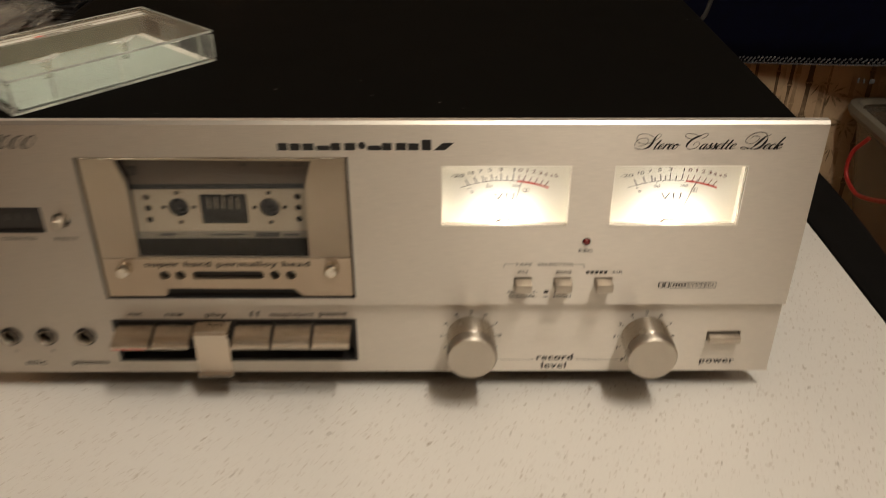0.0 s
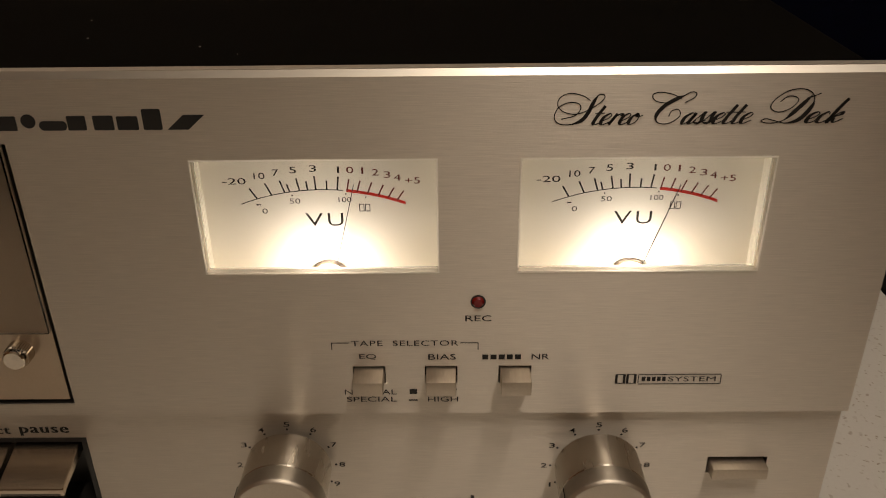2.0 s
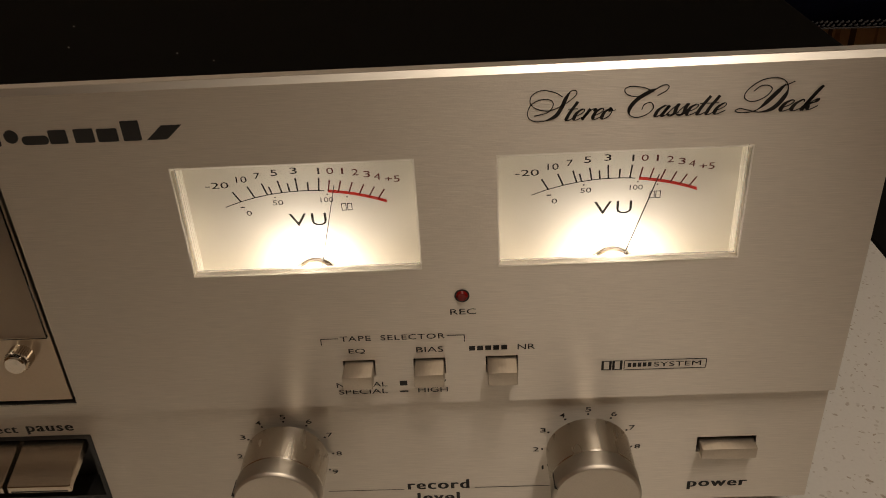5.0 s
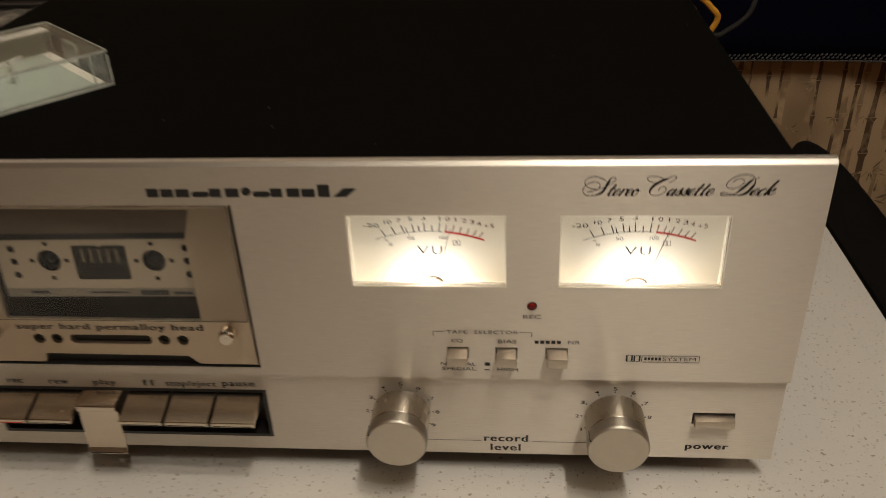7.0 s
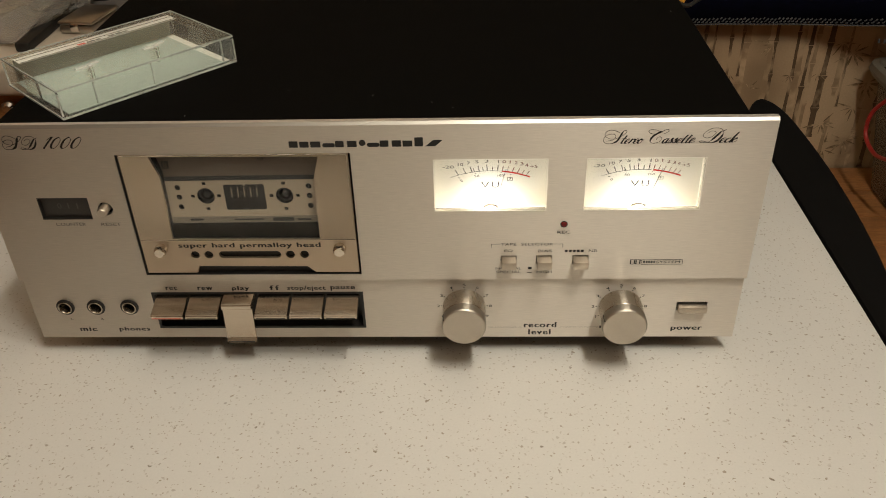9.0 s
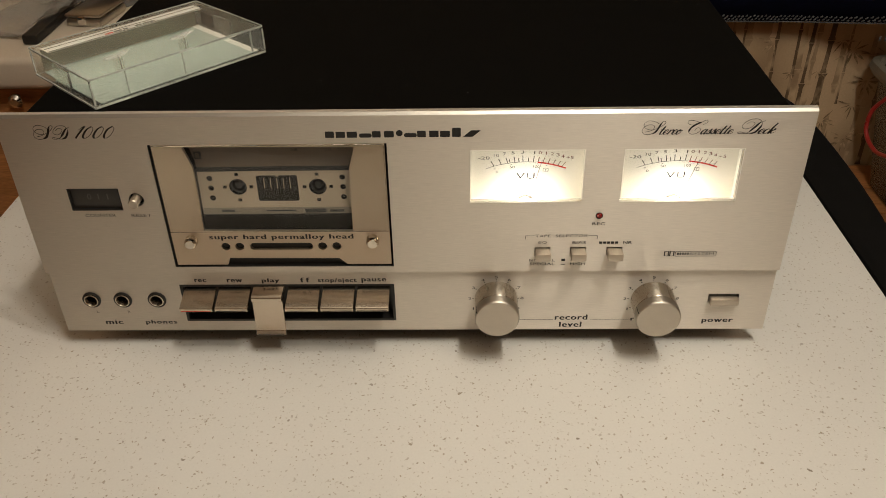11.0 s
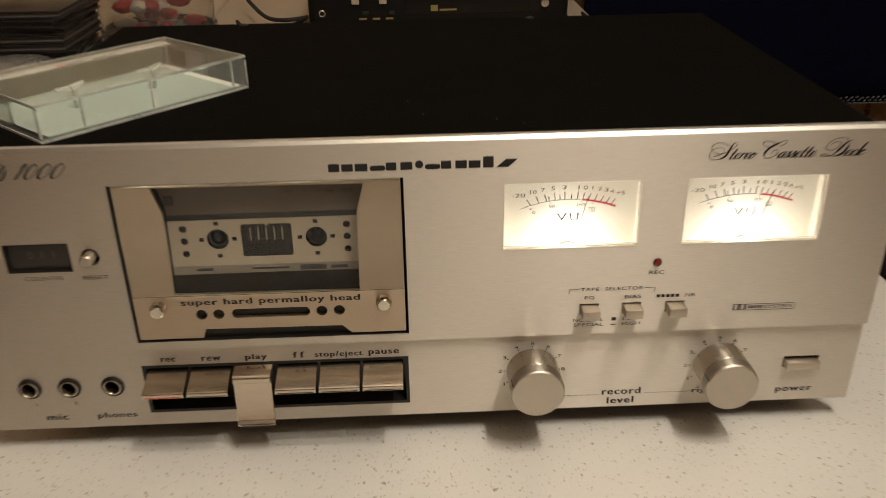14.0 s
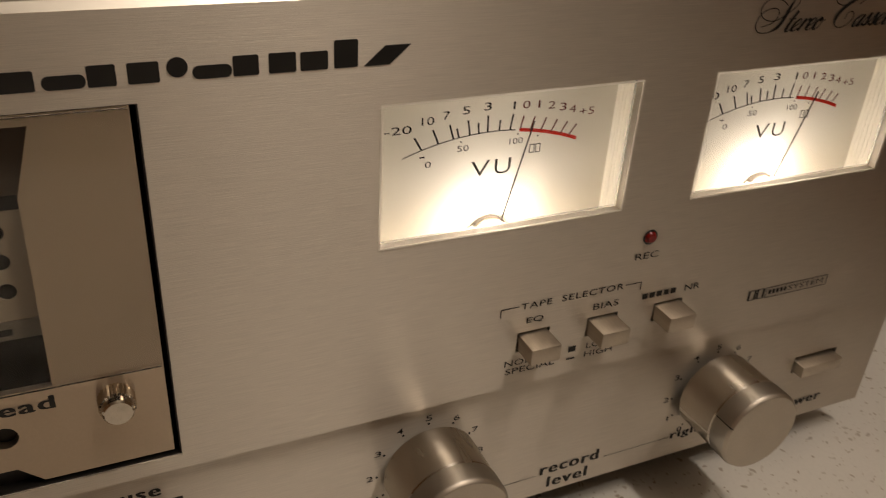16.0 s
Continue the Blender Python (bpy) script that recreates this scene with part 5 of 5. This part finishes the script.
cord([(0.222, 0.90, Z), (0.235, 0.74, Z), (0.248, 0.70, Z), (0.255, 0.78, Z), (0.25, 0.90, Z)], 0.0024, rubber, "black cable at the end of the desk")
cord([(0.215, 0.76, Z + 0.001), (0.245, 0.70, Z + 0.004), (0.285, 0.66, Z + 0.008), (0.3035, 0.655, 0.0287), (0.316, 0.655, 0.006), (0.3217, 0.655, -0.0014)], 0.0034, yellow_plastic, "thick amber cable hanging over the desk end")
cord([(0.222, 0.80, Z + 0.004), (0.262, 0.70, Z + 0.008), (0.298, 0.665, Z + 0.014), (0.318, 0.660, 0.037), (0.3250, 0.660, 0.027), (0.3190, 0.660, 0.013), (0.3135, 0.660, 0.0075)], 0.0034, yellow_plastic, "amber cable bent back at the desk end")
cord([(0.225, 0.72, Z + 0.001), (0.270, 0.668, Z + 0.002), (0.316, 0.650, 0.012), (0.338, 0.655, 0.016), (0.358, 0.662, 0.030), (0.368, 0.672, 0.050)], 0.0028, rubber, "grey-brown cable looped beside the cloth")


def sheet(name, x, y, w, d, turn, lift, mat, label, category):
    bm = bmesh.new()
    n = 10
    grid = [[bm.verts.new(pose(x, y, DESK + lift, 0, 0, turn) @ Vector((w * (i / n - 0.5), d * (j / n - 0.5), 0.0018 + 0.0012 * math.sin(i * 1.1 + j * 0.7)))) for j in range(n + 1)] for i in range(n + 1)]
    for i in range(n):
        for j in range(n):
            bm.faces.new((grid[i][j], grid[i + 1][j], grid[i + 1][j + 1], grid[i][j + 1]))
    ob = part(name, bm, mat)
    solid = ob.modifiers.new("thickness", "SOLIDIFY")
    solid.thickness = 0.0006
    return tagged(ob, label, category)


sheet("paper_sheet", 0.232, 0.74, 0.055, 0.13, 4, 0.0005, white_card, "white paper lying at the end of the desk", "paper")
sheet("printed_sheet", -0.365, 0.66, 0.10, 0.13, -38, 0.0005, grey_page, "grey printed page lying on the desk", "paper")


def film_bag():
    """A crumpled clear bag: one wrinkled skin folded over on itself."""
    bm = bmesh.new()
    nu, nv = 70, 44
    rows = []
    for i in range(nu):
        row = []
        for j in range(nv):
            u, a = i / (nu - 1), 2 * math.pi * j / nv
            p = Vector((u * 4, math.cos(a) * 1.3, math.sin(a) * 1.3))
            k = 1 + 0.35 * noise.noise(p * 1.3) + 0.16 * abs(noise.noise(p * 3.0)) + 0.02 * noise.noise(p * 7)
            wide, high = 0.050 * (0.55 + 0.45 * math.sin(math.pi * min(u + 0.15, 1))), 0.009 * (0.5 + math.sin(math.pi * u))
            q = Vector((wide * math.cos(a) * k, u * 0.20, high * (1 + math.sin(a)) * k))
            row.append(bm.verts.new(pose(-0.490, 0.485, DESK + 0.001, 0, 0, -20) @ q))
        rows.append(row)
    for a, b in zip(rows, rows[1:]):
        for j in range(nv):
            bm.faces.new((a[j], a[(j + 1) % nv], b[(j + 1) % nv], b[j]))
    bm.faces.new(rows[0][::-1])
    bm.faces.new(rows[-1])
    ob = part("plastic_bag", bm, film_plastic)
    return tagged(ob, "crumpled clear plastic bag lying on the white desk", "plastic bag")


film_bag()


def knife():
    k = tagged(rest("craft_knife", (-0.428, 0.53, DESK)), "black-handled craft knife lying on the white desk", "knife")
    line = Vector((-0.001, 0.112, 0)).normalized()
    m = Matrix.Translation((-0.429, 0.456, DESK)) @ Matrix.Rotation(math.atan2(line.y, line.x), 4, "Z")
    bm = box(0.0, 0.140, -0.0085, 0.0085, 0.0, 0.011, bevel=0.003)
    bmesh.ops.transform(bm, matrix=m, verts=bm.verts)
    part("handle", bm, black_plastic, k, "black handle")
    bm = bmesh.new()
    vs = [bm.verts.new(m @ Vector(p)) for p in ((0.140, -0.006, 0.004), (0.180, -0.006, 0.004), (0.194, 0.006, 0.004), (0.140, 0.006, 0.004))]
    ws = [bm.verts.new(v.co + Vector((0, 0, 0.0008))) for v in vs]
    bm.faces.new(vs[::-1]), bm.faces.new(ws)
    for n in range(4):
        bm.faces.new((vs[n], vs[(n + 1) % 4], ws[(n + 1) % 4], ws[n]))
    part("blade", bm, tin_metal, k, "steel blade", smooth=False)


knife()


def tin_box():
    t = tagged(rest("tin_box", (-0.387, 0.541, DESK), -8), "small flat metal tin on the white desk", "tin")
    part("body", box(-0.021, 0.021, -0.031, 0.031, 0.0, 0.010, bevel=0.003), tin_metal, t, local=True)
    part("lid", box(-0.0215, 0.0215, -0.0315, 0.0315, 0.0103, 0.0150, bevel=0.003), tin_metal, t, "shiny lid", local=True)
    part("clasp", box(-0.005, 0.005, -0.0338, -0.0316, 0.004, 0.013, bevel=0.001), chrome, t, local=True)


tin_box()

# ---- the navy cloth and the corner behind ----


def cloth():
    c = tagged(rest("hanging_cloth", (0.90, 0.985, 0.0)), "dark navy fleece hanging with a whip-stitched hem", "cloth")

    # Forward swell added to cast shade on the right of the wall.
    def bulge(x):
        k = min(1.0, max(0.0, (x - 0.61) / 0.18))
        return 0.09 * k * k * (3 - 2 * k)

    def fold(x, z):
        return 0.985 - bulge(x) + 0.006 * math.sin(x * 15 + 0.6) + 0.003 * math.sin(x * 34 + 1.0 + z * 3)

    def hem(x):
        return -0.135 + 0.357 * bulge(x) + 0.003 * math.sin(x * 9.0 - 3.2) + 0.0015 * math.sin(x * 31)

    def on_hem(x, out, high):
        steep = (fold(x + 0.002, 0) - fold(x - 0.002, 0)) / 0.004
        return (x, fold(x, 0) - out * math.sqrt(1 + steep * steep), hem(x) + high)

    bm = bmesh.new()
    nx, nz = 110, 24
    grid = []
    for i in range(nx + 1):
        x = 0.268 + 1.33 * i / nx
        grid.append([bm.verts.new((x, fold(x, hem(x) + h), hem(x) + h)) for h in (1.0 * j / nz for j in range(nz + 1))])
    for i in range(nx):
        for j in range(nz):
            bm.faces.new((grid[i][j], grid[i + 1][j], grid[i + 1][j + 1], grid[i][j + 1]))
    ob = part("cloth", bm, navy, c, "dark navy fleece")
    solid = ob.modifiers.new("thickness", "SOLIDIFY")
    solid.thickness = 0.003
    bm = bmesh.new()
    random.seed(17)
    x = 0.270
    while x < 1.30:
        j = random.uniform(-0.0012, 0.0012)
        for u, high, r in ((0.0012, 0.0082 + j, 0.0013), (0.0044, 0.0036 + j, 0.0012)):
            tube([on_hem(x + u + a, out, high + b) for a, out, b in ((-0.0012, 0.0034, -0.0010), (0, 0.0050, 0), (0.0012, 0.0034, 0.0012))], r, 3, 5, bm)
        tube([on_hem(x + a, out, b) for a, out, b in ((0, 0.0034, 0.0002), (0.0032, 0.0046, -0.0008 + j * 0.4), (0.0064, 0.0034, 0.0002))], 0.0010, 3, 5, bm)
        x += 0.0064 + random.uniform(-0.0004, 0.0004)
    tagged(part("hem_stitching", bm, thread, c, "pale whip stitching along the hem"), kind="stuff")
    tag = bmesh.new()
    for a0, b0, z in ((0.704, 0.707, -0.0215), (0.711, 0.714, -0.0225), (0.719, 0.727, -0.0230)):
        z += hem(a0) - 0.0055
        add_box(tag, a0, b0, fold(a0, 0) - 0.005, fold(a0, 0) - 0.0035, z - 0.002, z + 0.005, bevel=0.0004)
    part("care_label", tag, thread, c, "small pale woven label below the hem")
    return c


cloth()


def bench():
    b = tagged(rest("bench", (0.9, 0.8, FLOOR_Z)), "low orange-brown wooden bench by the wall", "bench")
    for n in range(5):
        y = 0.58 + n * 0.087
        part("plank", box(0.50, 1.45, y, y + 0.084, -0.450, -0.420, bevel=0.003), wood, b)
    for x in (0.56, 1.36):
        for y in (0.62, 0.94):
            part("leg", box(x, x + 0.05, y, y + 0.05, FLOOR_Z, -0.450, bevel=0.004), wood, b)


bench()


def box_tub():
    """A cloudy plastic tub, oblong with round corners and a rolled rim, its red handle let down."""
    x0, x1, y0, y1, low, high = 0.721, 1.11, 0.64, 0.996, -0.42, -0.197
    b = tagged(rest("storage_tub", ((x0 + x1) / 2, (y0 + y1) / 2, low)), "cloudy plastic tub with a red handle on the bench", "tub")

    def loft(levels):
        bm = bmesh.new()
        rings = [[bm.verts.new((x, y, z)) for x, y in oblong(x0 + inset, x1 - inset, y0 + inset, y1 - inset, 0.035, 6)] for inset, z in levels]
        for p, q in zip(rings, rings[1:]):
            for k in range(len(p)):
                bm.faces.new((p[k], p[(k + 1) % len(p)], q[(k + 1) % len(p)], q[k]))
        return bm, rings

    bm, rings = loft(((0.045, low), (0.040, low + 0.004), (0.012, high - 0.012), (0.015, high - 0.010), (0.043, low + 0.006)))
    bm.faces.new(rings[0][::-1])
    bm.faces.new(rings[-1])
    part("wall", bm, tub_plastic, b, "cloudy tapering wall")
    bm, rings = loft(((0.011, high - 0.022), (0.005, high - 0.020), (0.000, high - 0.010), (0.002, high), (0.012, high + 0.002), (0.017, high - 0.006), (0.012, high - 0.012), (0.011, high - 0.022)))
    part("rim", bm, rim_plastic, b, "milky rolled rim")
    part("handle", tube([(0.722, 0.878, -0.222), (0.711, 0.897, -0.256), (0.708, 0.893, -0.290), (0.708, 0.861, -0.304), (0.709, 0.823, -0.300), (0.710, 0.743, -0.266), (0.720, 0.690, -0.222)], 0.0036, 6), red_plastic, b, "red handle")
    random.seed(8)
    for n in range(11):
        bm = bmesh.new()
        bmesh.ops.create_icosphere(bm, subdivisions=2, radius=1)
        cx, cy = random.uniform(0.80, 1.00), random.uniform(0.73, 0.90)
        for v in bm.verts:
            k = 1 + 0.25 * noise.noise(v.co * 1.9 + Vector((n * 3, 0, 0)))
            v.co = Vector((cx + v.co.x * 0.045 * k, cy + v.co.y * 0.045 * k, low + 0.044 + 0.045 * (n // 4) + v.co.z * 0.036 * k))
        part("content", bm, (wood, white_card, floor_wood)[n % 3], b, "lumpy content")


rim_plastic = material("milky_rim", (0.22, 0.20, 0.155), 0.4, 0.0, 0.12, 30, 0.05, 300)
box_tub()
